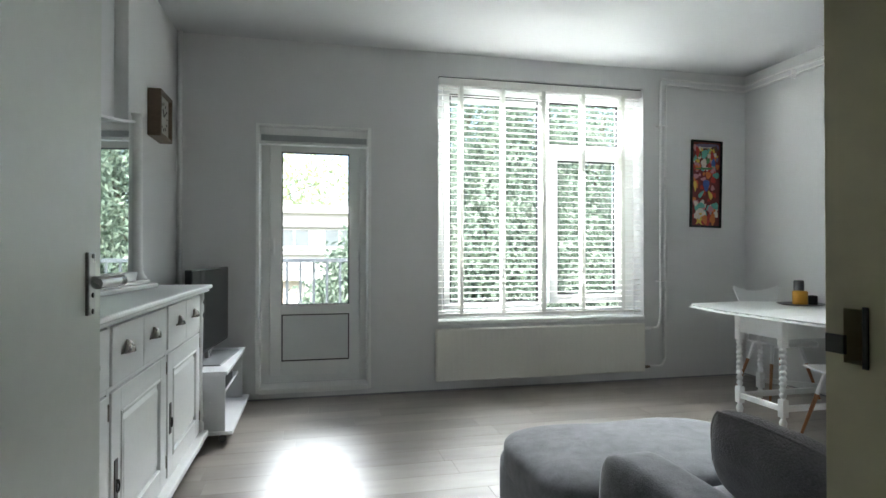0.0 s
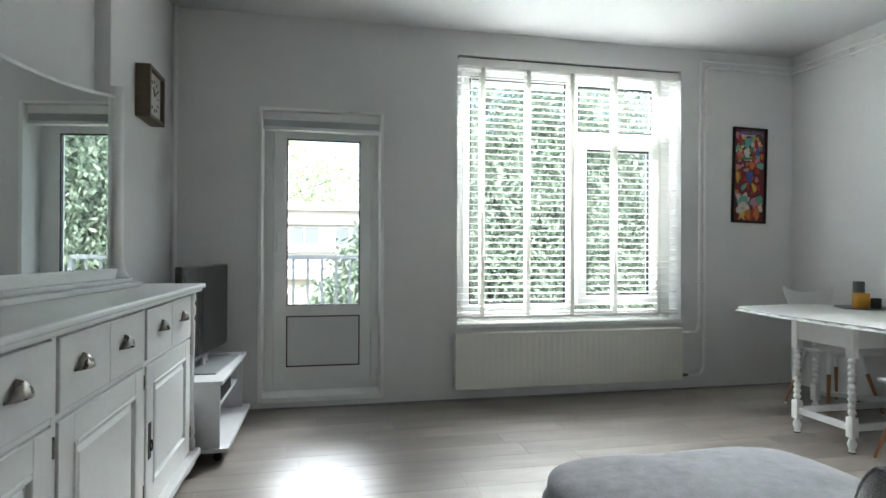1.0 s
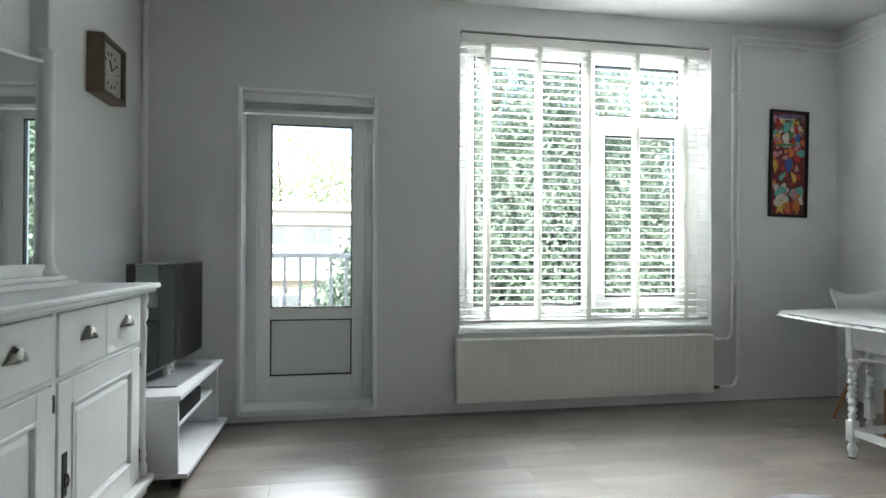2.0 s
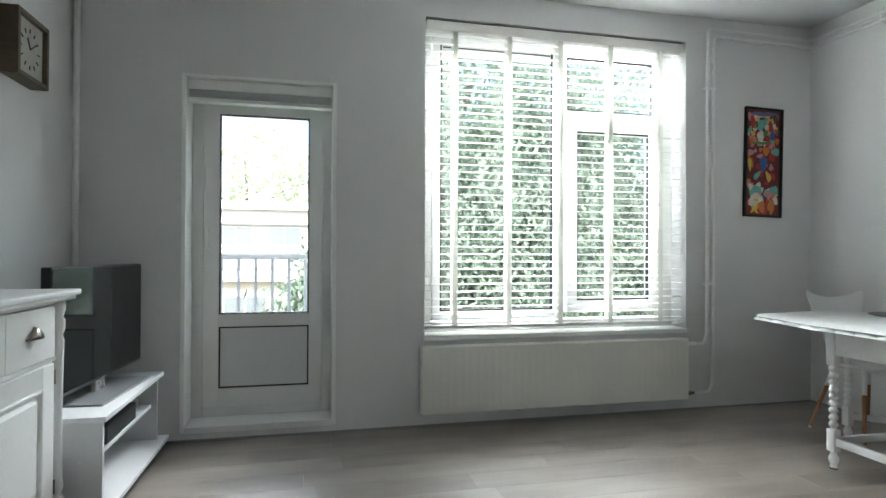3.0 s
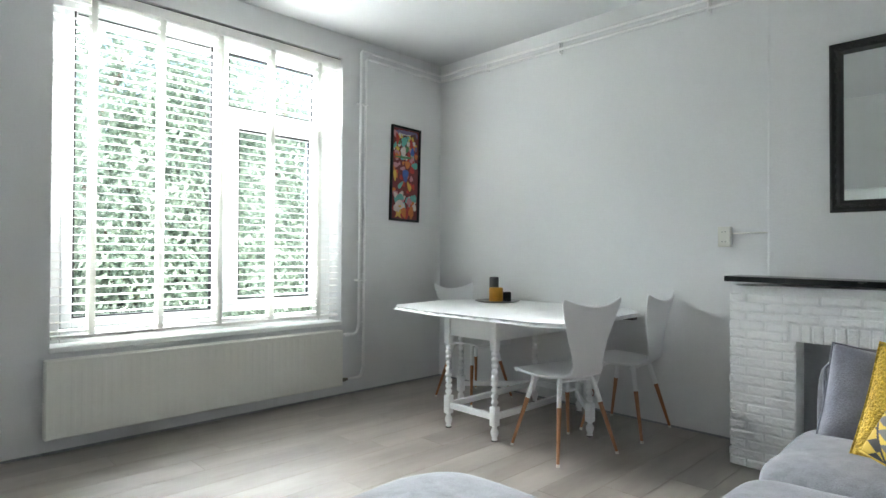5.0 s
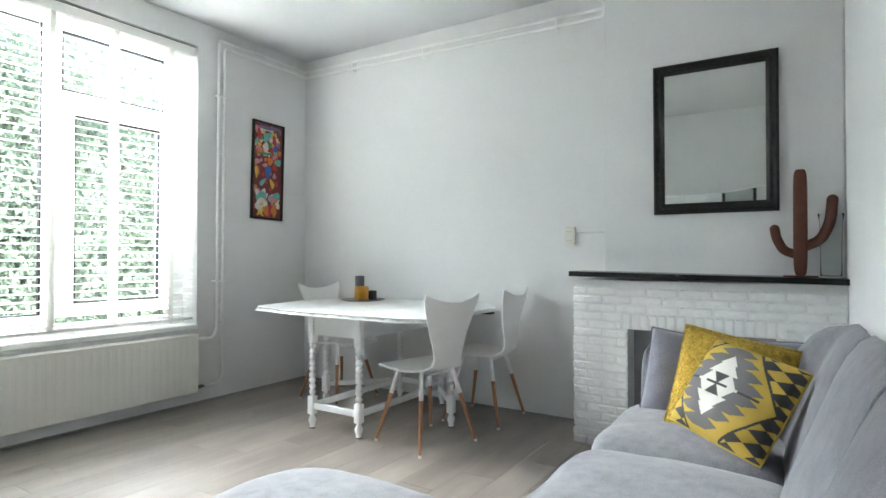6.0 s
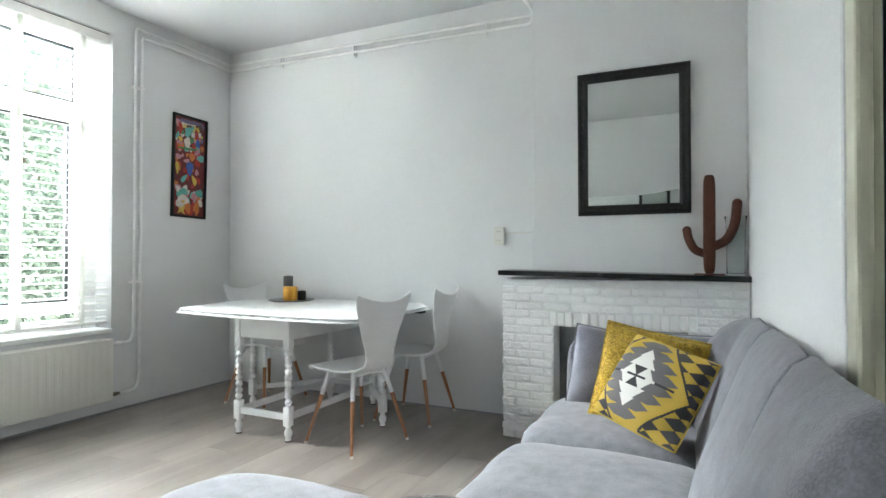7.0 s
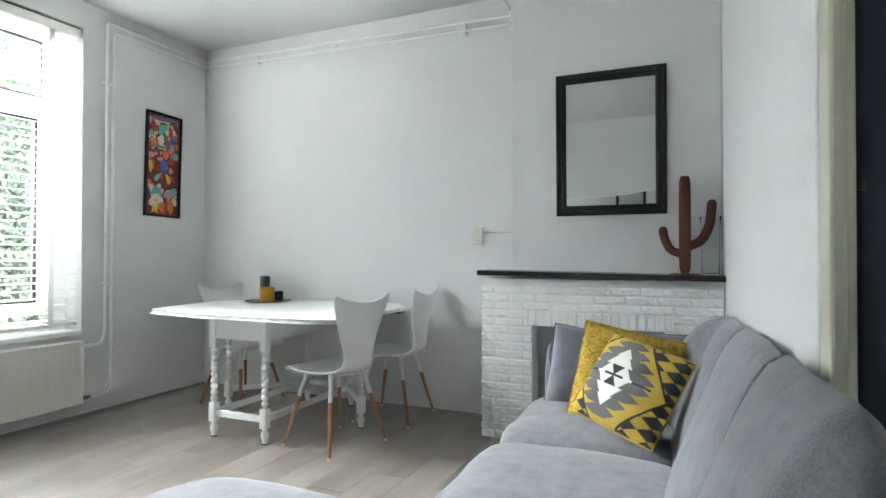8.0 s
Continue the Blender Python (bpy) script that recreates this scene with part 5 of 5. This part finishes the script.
# ---- sofa ----
def sofa():
    d = thing("sofa", (0, 0, 0), "grey woven three-seat sofa with a rounded swelling back", "sofa")
    part("base", bx(B(), (1.68, 0.0, 0.06), (3.74, 0.745, 0.27), 0.03, 3), M_SOFA, d, smooth=True)
    for k, (xa, xb) in enumerate(((1.71, 2.34), (2.34, 3.03), (3.03, 3.72))):
        part("seat_cushion", puff(B(), ((xa + xb) / 2, 0.465, 0.365), (xb - xa + 0.010, 0.66, 0.225), 6, 18, sag=0.016, crease=0.006, seed=k), M_SOFA, d, smooth="all")
    # the back: one profile swept along, drawn in at its two seams
    prof = [(0.235, 0.30), (0.218, 0.42), (0.190, 0.53), (0.156, 0.63), (0.122, 0.72), (0.090, 0.795), (0.060, 0.855), (0.032, 0.893), (0.004, 0.908), (-0.014, 0.890), (-0.021, 0.82), (-0.022, 0.30)]
    full = [(0.290, 0.30), (0.286, 0.42), (0.272, 0.53), (0.246, 0.63), (0.214, 0.715), (0.172, 0.79), (0.122, 0.852), (0.075, 0.88), (0.030, 0.887), (-0.012, 0.872), (-0.021, 0.82), (-0.022, 0.30)]

    def finer(line):
        return [p for a, b in zip(line, line[1:]) for p in (a, ((a[0] + b[0]) / 2, (a[1] + b[1]) / 2))] + line[-1:]

    prof, full = finer(prof), finer(full)
    spans = ((1.66, 2.24), (2.24, 2.94), (2.94, 3.70))
    for k, (xa, xb) in enumerate(spans):
        bm = B()
        rows = []
        n = 56
        for i in range(n + 1):
            # rows crowd towards both ends, where the cushion rounds off
            x = (xa + xb) / 2 - math.cos(math.pi * i / n) * (xb - xa) / 2
            lo, hi = x - xa, xb - x
            soft = lambda gap, r: 1 - math.sqrt(max(0.0, 1 - max(0.0, 1 - gap / r) ** 2))
            left = soft(lo, 0.10) * 0.25 if k == 0 else soft(lo, 0.24) * 0.040
            right = soft(hi, 0.16) * 0.30 if k == 2 else soft(hi, 0.24) * 0.040
            belly = 0.03 * math.sin(math.pi * lo / (xb - xa))
            swell = 0.97 + belly - (6.5 * right if k < 2 else 0.9 * right) - (6.5 * left if k else 0.1 * left)
            way = min(1.0, max(0.0, (x - 3.30) / 0.25))
            way = way * way * (3 - 2 * way)
            lift = 0.05 * max(-0.6, 3.0 - x)
            row = []
            for (y, z), (y2, z2) in zip(prof, full):
                y, z = y + (y2 - y) * way, z + (z2 - z) * way
                zz = 0.30 + (z + lift - 0.30) * (1 - left - right)
                yy = -0.022 + (y + 0.022) * swell
                yy += 0.006 * noise.noise(Vector((x * 4, z * 5, k)))
                row.append(bm.verts.new((x, yy, zz + 0.006 * noise.noise(Vector((x * 3, y * 9, k + 4))))))
            rows.append(row)
        for a, c in zip(rows, rows[1:]):
            for j in range(len(prof) - 1):
                bm.faces.new((a[j], a[j + 1], c[j + 1], c[j]))
        for row in (rows[0], list(reversed(rows[-1]))):
            bm.faces.new(row)
        part("back_cushion", bm, M_SOFA, d, smooth=60)
    for x in (2.24, 2.94):
        part("seam", tube(B(), bend([(x, -0.022 + (y + 0.022) * 0.835, 0.30 + (z + 0.05 * (3.0 - x) - 0.30) * 0.974) for y, z in prof[:20]], 0.01), 0.0055, 6), M_SOFA, d, "stitched seam", smooth="all")
    for xa, xb, top in ((1.545, 1.705, 0.620), (3.715, 3.86, 0.735)):
        a = part("arm", puff(B(), ((xa + xb) / 2, 0.375, 0.06 + (top - 0.06) / 2), (xb - xa, 0.78, top - 0.06), 8, 14, crease=0.005), M_SOFA, d, smooth="all")
    part("piping", tube(B(), bend([(3.722, 0.735, 0.12), (3.722, 0.738, top - 0.02), (3.722, 0.05, top - 0.01)], 0.05), 0.005, 8), M_PILLOWGREY, d, smooth="all")
    for x, y in ((1.62, 0.06), (3.78, 0.06), (3.78, 0.66), (1.62, 0.66)):
        part("foot", rod(B(), (x, y, 0), (x, y, 0.075), 0.022, 0.026), M_IRON, d)
    o = thing("ottoman", (1.995, 1.215, 0), "large grey woven ottoman in front of the sofa", "ottoman")
    part("base", puff(B(), (0, 0, 0.215), (0.985, 0.685, 0.33), 10, 16, crease=0.004), M_SOFA, o, smooth="all")
    part("top_cushion", puff(B(), (0, 0, 0.355), (0.995, 0.695, 0.180), 5.5, 20, sag=0.012, crease=0.006, seed=3), M_SOFA, o, smooth="all")
    for x in (-0.4, 0.4):
        for y in (-0.26, 0.26):
            part("foot", rod(B(), (x, y, 0), (x, y, 0.07), 0.02, 0.024), M_IRON, o)


def kilim(u, v):
    """Printed pattern: a stepped medallion of white and taupe triangles inside a brown hexagon, with dark diamonds beyond it."""
    right = 0.93 - 0.80 * abs(v + 0.06)
    inside = u < right and u > -1.0 + 0.75 * max(0.0, abs(v - 0.12) - 0.45)
    if abs(u - right) < 0.030 or (u < 0 and abs(u + 1.0 - 0.75 * max(0.0, abs(v - 0.12) - 0.45)) < 0.028):
        return 2
    if not inside:
        i, j = math.floor((u - 0.1) / 0.52 + v / 0.26), math.floor((u - 0.1) / 0.52 - v / 0.26)
        return 2 if (i - j) % 2 == 0 else 0
    x, y = u + 0.27, v - 0.01
    g, a = abs(x) / 0.50, abs(y)
    if a < 0.024:
        return 2 if g < 0.45 or g > 0.9 and x < 0 else 1 if g < 0.85 else 2 if g < 1.7 else 0
    row, f = int(a / 0.225), (a / 0.225) % 1.0
    point = abs(2 * f - 1)
    if row == 0:
        return 2 if g < 0.32 * f else 1 if g < 0.78 - 0.34 * f else 3 if g < 1.75 - 0.50 * point else 0
    if row == 1:
        return 1 if g < 0.64 - 0.38 * f else 3 if g < 1.50 - 0.50 * point else 0
    if row == 2:
        return 1 if g < 0.36 * (1 - f) else 3 if g < 1.15 - 0.48 * point else 0
    if row == 3:
        return 3 if g < 0.80 - 0.50 * point else 0
    return 0


def cushions():
    def facing(centre, across, up):
        """The pose of a cushion from its middle, the way of its width and the way of its height."""
        x = Vector(across).normalized()
        z = Vector(up)
        z = (z - x * z.dot(x)).normalized()
        m = Matrix((x, z.cross(x), z)).transposed().to_4x4()
        return Matrix.Translation(centre) @ m

    spec = (
        ("cushion", facing((3.62, 0.525, 0.600), (0.10, -0.36, -0.06), (0.10, -0.13, 0.40)), (0.39, 0.37, 0.16), M_PILLOWGREY, "plain grey cushion leaning against the sofa arm", 1, None),
        ("cushion", facing((3.60, 0.20, 0.600), (0.04, -0.36, 0.0), (0.10, -0.04, 0.40)), (0.40, 0.38, 0.14), M_PILLOWGREY, "plain grey cushion behind the mustard one", 4, None),
        ("cushion", facing((3.395, 0.372, 0.628), (0.21, -0.95, -0.21), (0.09, -0.22, 0.97)), (0.385, 0.385, 0.14), M_YELLOW, "mustard yellow knitted cushion on the sofa", 2, None),
        ("cushion", facing((3.15, 0.328, 0.652), (-0.43, -0.87, -0.22), (0.42, -0.40, 0.81)), (0.328, 0.335, 0.14), None, "mustard, white and charcoal patterned cushion on the sofa", 3, kilim),
        ("cushion", facing((1.935, 0.490, 0.592), (0.14, -0.25, -0.075), (-0.19, -0.13, 0.30)), (0.40, 0.37, 0.15), M_PLUSH, "dark grey plush cushion leaning against the sofa arm", 5, None),
    )
    for name, m, (w, h, t), mat, lab, seed, keep in spec:
        corner = -0.12 if mat is M_PLUSH else 0.0 if keep else 0.03
        bm = pillow(B(), w, h, t, 160 if keep else 24, seed, keep, corner)
        p = part("cover", bm, [M_KYELLOW, M_KWHITE, M_KDARK, M_KGREY] if keep else mat, None, smooth="all")
        d = thing(name, (0, 0, 0), lab, "cushion", "cushions on the sofa")
        d.matrix_world = m
        p.parent = d
        rim = []
        for k in range(40):
            e = k / 40 * 4
            side, s = int(e), (e - int(e)) * 2 - 1
            u, v = ((s, -1), (1, s), (-s, 1), (-1, -s))[side]
            pin = 1 - 0.05 * (u * u + v * v - u * u * v * v) + corner * (u * u * v * v)
            rim.append((u * w / 2 * pin, 0, v * h / 2 * pin))
        part("seam", tube(B(), rim + rim[:1], 0.004, 6), mat or M_KYELLOW, d, smooth="all")


sofa()
cushions()


# ---- outside ----
def balcony():
    slab = part("balcony_slab", bx(B(), (-1.6, NORTH + 0.32, -0.22), (5.6, 5.25, -0.04)), M_CONCRETE)
    tagged(slab, "grey concrete balcony floor", "balcony", kind="structure")
    RAILX = 3.05
    d = thing("balcony_railing", (-1.5, 5.17, -0.04), "painted metal balcony railing with upright bars", "railing")
    part("top_rail", bx(B(), (0, -0.03, 1.115), (RAILX, 0.03, 1.155), 0.006), M_RAIL, d)
    part("bottom_rail", bx(B(), (0, -0.015, 0.10), (RAILX, 0.015, 0.13), 0.004), M_RAIL, d)
    bm = bx(B(), (-0.013, -0.005, 0.13), (0.013, 0.005, 1.115))
    first = part("bar", bm, M_RAIL, d)
    for k in range(int(RAILX / 0.13)):
        o = first if k == 0 else new("bar", first.data)
        o.parent = d
        o.location = (0.06 + k * 0.13, 0, 0)
    for x in (0.0, RAILX):
        part("post", bx(B(), (x - 0.02, -0.02, 0), (x + 0.02, 0.02, 1.115), 0.003), M_RAIL, d)


def leaf_cloud(rng, centre, radii, count, size, hang):
    """Many small pointed leaves in loose sprays inside an uneven crown."""
    c = Vector(centre)
    sprays = max(1, count // 14)
    for _ in range(sprays):
        while True:
            p = Vector((rng.uniform(-1, 1), rng.uniform(-1, 1), rng.uniform(-1, 1)))
            if p.length < 1 and p.length > rng.random() * 0.9:
                break
        p *= 0.8 + 0.35 * noise.noise(p * 2.3 + c)
        base = c + Vector((p.x * radii[0], p.y * radii[1], p.z * radii[2]))
        way = Vector((rng.uniform(-1, 1), rng.uniform(-1, 1), rng.uniform(-0.8, 0.5) - hang)).normalized()
        for k in range(14):
            q = base + way * (k * size * 0.55) + Vector((rng.gauss(0, 1), rng.gauss(0, 1), rng.gauss(0, 1))) * size * 0.45
            ln = size * rng.uniform(0.7, 1.3)
            d = (way * 0.6 + Vector((rng.uniform(-1, 1), rng.uniform(-1, 1), rng.uniform(-1.0, 0.3)))).normalized()
            s = d.orthogonal()
            s.rotate(Matrix.Rotation(rng.uniform(0, 6.28), 3, d))
            s *= ln * 0.135
            yield q, q + d * ln * 0.5 + s, q + d * ln, q + d * ln * 0.5 - s


def tree(at, trunk_top, crowns, count, size, mat, label, seed, hang):
    rng = random.Random(seed)
    d = thing("tree", at, label, "tree", "garden trees")
    bm = B()
    z = 0.0
    pts = [(0.25 * math.sin(k * 0.9 + seed) * k / 6, 0.2 * math.cos(k + seed) * k / 6, trunk_top * k / 6) for k in range(7)]
    for a, b, r in zip(pts, pts[1:], (0.24, 0.21, 0.18, 0.15, 0.12, 0.09)):
        rod(bm, a, b, r, r * 0.86, 10)
    part("trunk", bm, M_BARK, d, smooth=True)
    for c, radii, _ in crowns:
        a = pts[4] if c[2] > pts[4][2] else pts[2]
        bm = tube(B(), [a, (Vector(a) + Vector(c)) / 2 + Vector((0, 0, 0.3)), c], 0.05, 7)
        part("limb", bm, M_BARK, d, smooth="all")
    co, fa = [], []
    total = sum(r[0] * r[1] * r[2] for _, r, _ in crowns)
    for c, radii, dense in crowns:
        for quad in leaf_cloud(rng, c, radii, max(600, int(dense * count * radii[0] * radii[1] * radii[2] / total)), size, hang):
            fa.append(tuple(range(len(co), len(co) + 4)))
            co.extend(tuple(p) for p in quad)
    me = bpy.data.meshes.new("crown")
    me.from_pydata(co, [], fa)
    me.materials.append(mat)
    o = new("crown", me)
    o.parent = d
    tagged(o, kind="stuff")


def far_house(at, w, depth, h, wall, rows, label, ledges):
    d = thing("row_house", at, label, "house", "houses across the gardens")
    part("wall", bx(B(), (0, 0, 0), (w, depth, h)), wall, d)
    roof = part("roof", bx(B(), (-0.2, -0.25, h), (w + 0.2, depth + 0.2, h + 0.22), 0.02), M_ROOF, d)
    part("fascia", bx(B(), (-0.2, -0.29, h - 0.12), (w + 0.2, -0.251, h + 0.24)), M_RENDER, roof)
    # ledges in the dark roof colour, drawing shadow lines across the wall
    for z in ledges:
        part("shadow_ledge", bx(B(), (-0.1, -0.18, z), (w + 0.1, -0.001, z + 0.10), 0.01), M_ROOF, d)
    n = int(w / 2.1)
    for z, tall in rows:
        for k in range(n):
            x = 0.5 + k * (w - 0.6) / n
            win = part("window", bx(B(), (x, -0.05, z), (x + 1.5, 0.02, z + tall), 0.01), M_RENDER, d)
            for xa, xb in ((x + 0.08, x + 0.72), (x + 0.78, x + 1.42)):
                part("pane", bx(B(), (xa, -0.062, z + 0.07), (xb, -0.045, z + tall - 0.07)), M_DARKPANE, win)
            part("sill", bx(B(), (x - 0.06, -0.12, z - 0.07), (x + 1.56, 0.01, z)), M_CONCRETE, win)


def outside():
    GZ = -3.4
    g = part("ground", bx(B(), (-220, 4.33, GZ - 0.3), (220, 420, GZ)), M_GRASS)
    tagged(g, "green gardens below the balcony", "ground", kind="structure")
    balcony()
    tree((3.0, 9.2, GZ), 6.0, [((-1.50, -1.0, 3.95), (0.85, 0.60, 1.0), 9.0), ((-1.30, -0.9, 4.85), (0.50, 0.4, 0.42), 9.0), ((-0.6, 0.1, 3.2), (1.3, 1.2, 1.55), 1.0), ((0.9, 0, 5.0), (2.2, 1.5, 2.4), 1.0), ((1.6, 0.2, 4.0), (1.7, 1.4, 2.6), 1.0), ((0.6, 0, 7.4), (1.9, 1.3, 1.7), 0.5), ((1.9, 0.3, 6.8), (1.8, 1.3, 1.8), 0.5), ((0.2, -0.3, 2.2), (2.0, 1.2, 1.4), 1.0)], 120000, 0.125, M_FOLIAGE, "leafy garden tree with drooping narrow green leaves", 1, 0.9)
    tree((6.4, 10.0, GZ), 6.0, [((0.0, 0, 4.8), (2.3, 1.6, 2.6), 1.0), ((0.2, 0, 7.4), (1.9, 1.4, 1.5), 0.5), ((-1.0, 0, 3.0), (1.9, 1.4, 1.8), 1.0), ((1.4, 0, 3.6), (1.8, 1.4, 2.2), 1.0)], 56000, 0.14, M_FOLIAGE, "leafy garden tree beside the other", 2, 0.8)
    tree((10.5, 12.0, GZ), 6.0, [((0.0, 0, 4.6), (2.6, 1.8, 2.6), 1.0), ((-1.8, 0, 3.2), (1.9, 1.6, 2.2), 1.0)], 14000, 0.24, M_FOLIAGE, "broad garden tree further along", 3, 0.3)
    tree((-3.5, 42.0, GZ), 11.0, [((0.0, 0, 11.0), (5.0, 3.0, 3.4), 1.0), ((5.0, 1, 10.0), (4.5, 3.0, 3.0), 1.0), ((-6.0, 0, 10.5), (4.5, 3.0, 3.2), 1.0)], 3600, 0.5, M_FOLIAGE_HAZE, "tall tree behind the houses, its leaves paled for haze", 4, 0.2)
    far_house((-16.0, 27.0, GZ), 34.0, 8.0, 6.6, M_RENDER, ((1.2, 1.4), (4.85, 0.9)), "white rendered row of houses with flat roof", (5.80, 4.50))
    far_house((-9.0, 21.0, GZ), 9.4, 4.0, 3.7, M_REDBRICK, ((2.1, 1.0),), "low pale pink rendered extension with flat roof", ())


outside()


# ---- pieces: bricks and floor planks ----
def bricks():
    rng = random.Random(8)
    ch, ln, jt = 0.0487, 0.168, 0.008

    def piece(w, h, t):
        bm = bx(B(), (0, 0, 0), (t, w, h))
        bmesh.ops.bevel(bm, geom=[e for e in bm.edges if all(v.co.x < 0.001 for v in e.verts)], offset=0.0055, segments=1, affect="EDGES")
        me = bpy.data.meshes.new("brick")
        bm.to_mesh(me)
        bm.free()
        me.materials.append(M_BRICK)
        return me

    shapes = {}

    def lay(x, y, z, w, h, turned=False):
        key = (round(w, 2), round(h, 3))
        if key not in shapes:
            shapes[key] = piece(w, h, 0.05)
        o = new("brick", shapes[key])
        o.parent = FIRE_CORE
        jut = rng.uniform(-0.005, 0.005)
        if turned:
            o.matrix_basis = pose(x, y + jut, z, rng.uniform(-0.6, 0.6), 0, -90)
        else:
            o.matrix_basis = pose(x + jut, y, z, rng.uniform(-1.0, 1.0), rng.uniform(-1.2, 1.2), rng.uniform(-1.2, 1.2))

    rows = int(BTOP / ch)
    for r in range(rows):
        z = 0.003 + r * ch
        spans = [(BY0, BY1)]
        if z + ch * 0.5 < FZ:
            spans = [(BY0, FY0), (FY1, BY1)]
        elif z < FZ + 0.088:
            spans = [(BY0, FY0 - 0.03), (FY1 + 0.03, BY1)]
        for a, b in spans:
            y = b - (0.0 if r % 2 else 0.085)
            if r % 2 == 0:
                lay(BX, b - 0.085 + jt, z, 0.085 - jt, ch - jt)
            while y - a > 0.03:
                w = min(ln, y - a)
                lay(BX, y - w + jt / 2, z, w - jt, ch - jt)
                y -= ln
    # upright course over the hearth
    y = FY1 + 0.03
    while y - (FY0 - 0.03) > 0.03:
        lay(BX - 0.002, y - 0.0475, FZ + 0.004, 0.0395, 0.086)
        y -= 0.0475
    # the side towards the dining corner
    for r in range(rows):
        x = BX + (0.0 if r % 2 else 0.085)
        while x < EAST - 0.04:
            w = min(ln, EAST - 0.004 - x)
            lay(x, BY1, 0.003 + r * ch, w - jt, ch - jt, True)
            x += ln


def planks():
    rng = random.Random(5)
    floor = bpy.data.objects["floor"]
    wid, ln = 0.192, 1.285
    shapes = {}
    row = 0
    y = ENTRY - 0.1
    while y < NORTH:
        w = min(wid, NORTH - y)
        x = WEST - 0.01 - rng.uniform(0, ln)
        while x < EAST:
            a, b = max(x, WEST - 0.01), min(x + ln, EAST)
            if b - a > 0.02:
                key = (round(b - a, 2), round(w, 3))
                if key not in shapes:
                    bm = bx(B(), (0, 0, -0.008), (b - a - 0.0006, w - 0.0006, 0))
                    bmesh.ops.bevel(bm, geom=[e for e in bm.edges if all(v.co.z > -0.001 for v in e.verts)], offset=0.0009, segments=1, affect="EDGES")
                    me = bpy.data.meshes.new("plank")
                    bm.to_mesh(me)
                    bm.free()
                    me.materials.append(M_LAMINATE)
                    shapes[key] = me
                o = new("plank", shapes[key])
                o.parent = floor
                o.location = (a, y, 0)
            x += ln
        y += wid
        row += 1
    bm = bx(B(), (-0.28, -2.5, -0.008), (2.29, ENTRY - 0.101, -0.001))
    tagged(part("floor_hall", bm, M_LAMINATE), "oak laminate of the hallway floor", "floor", kind="structure")


bricks()
planks()
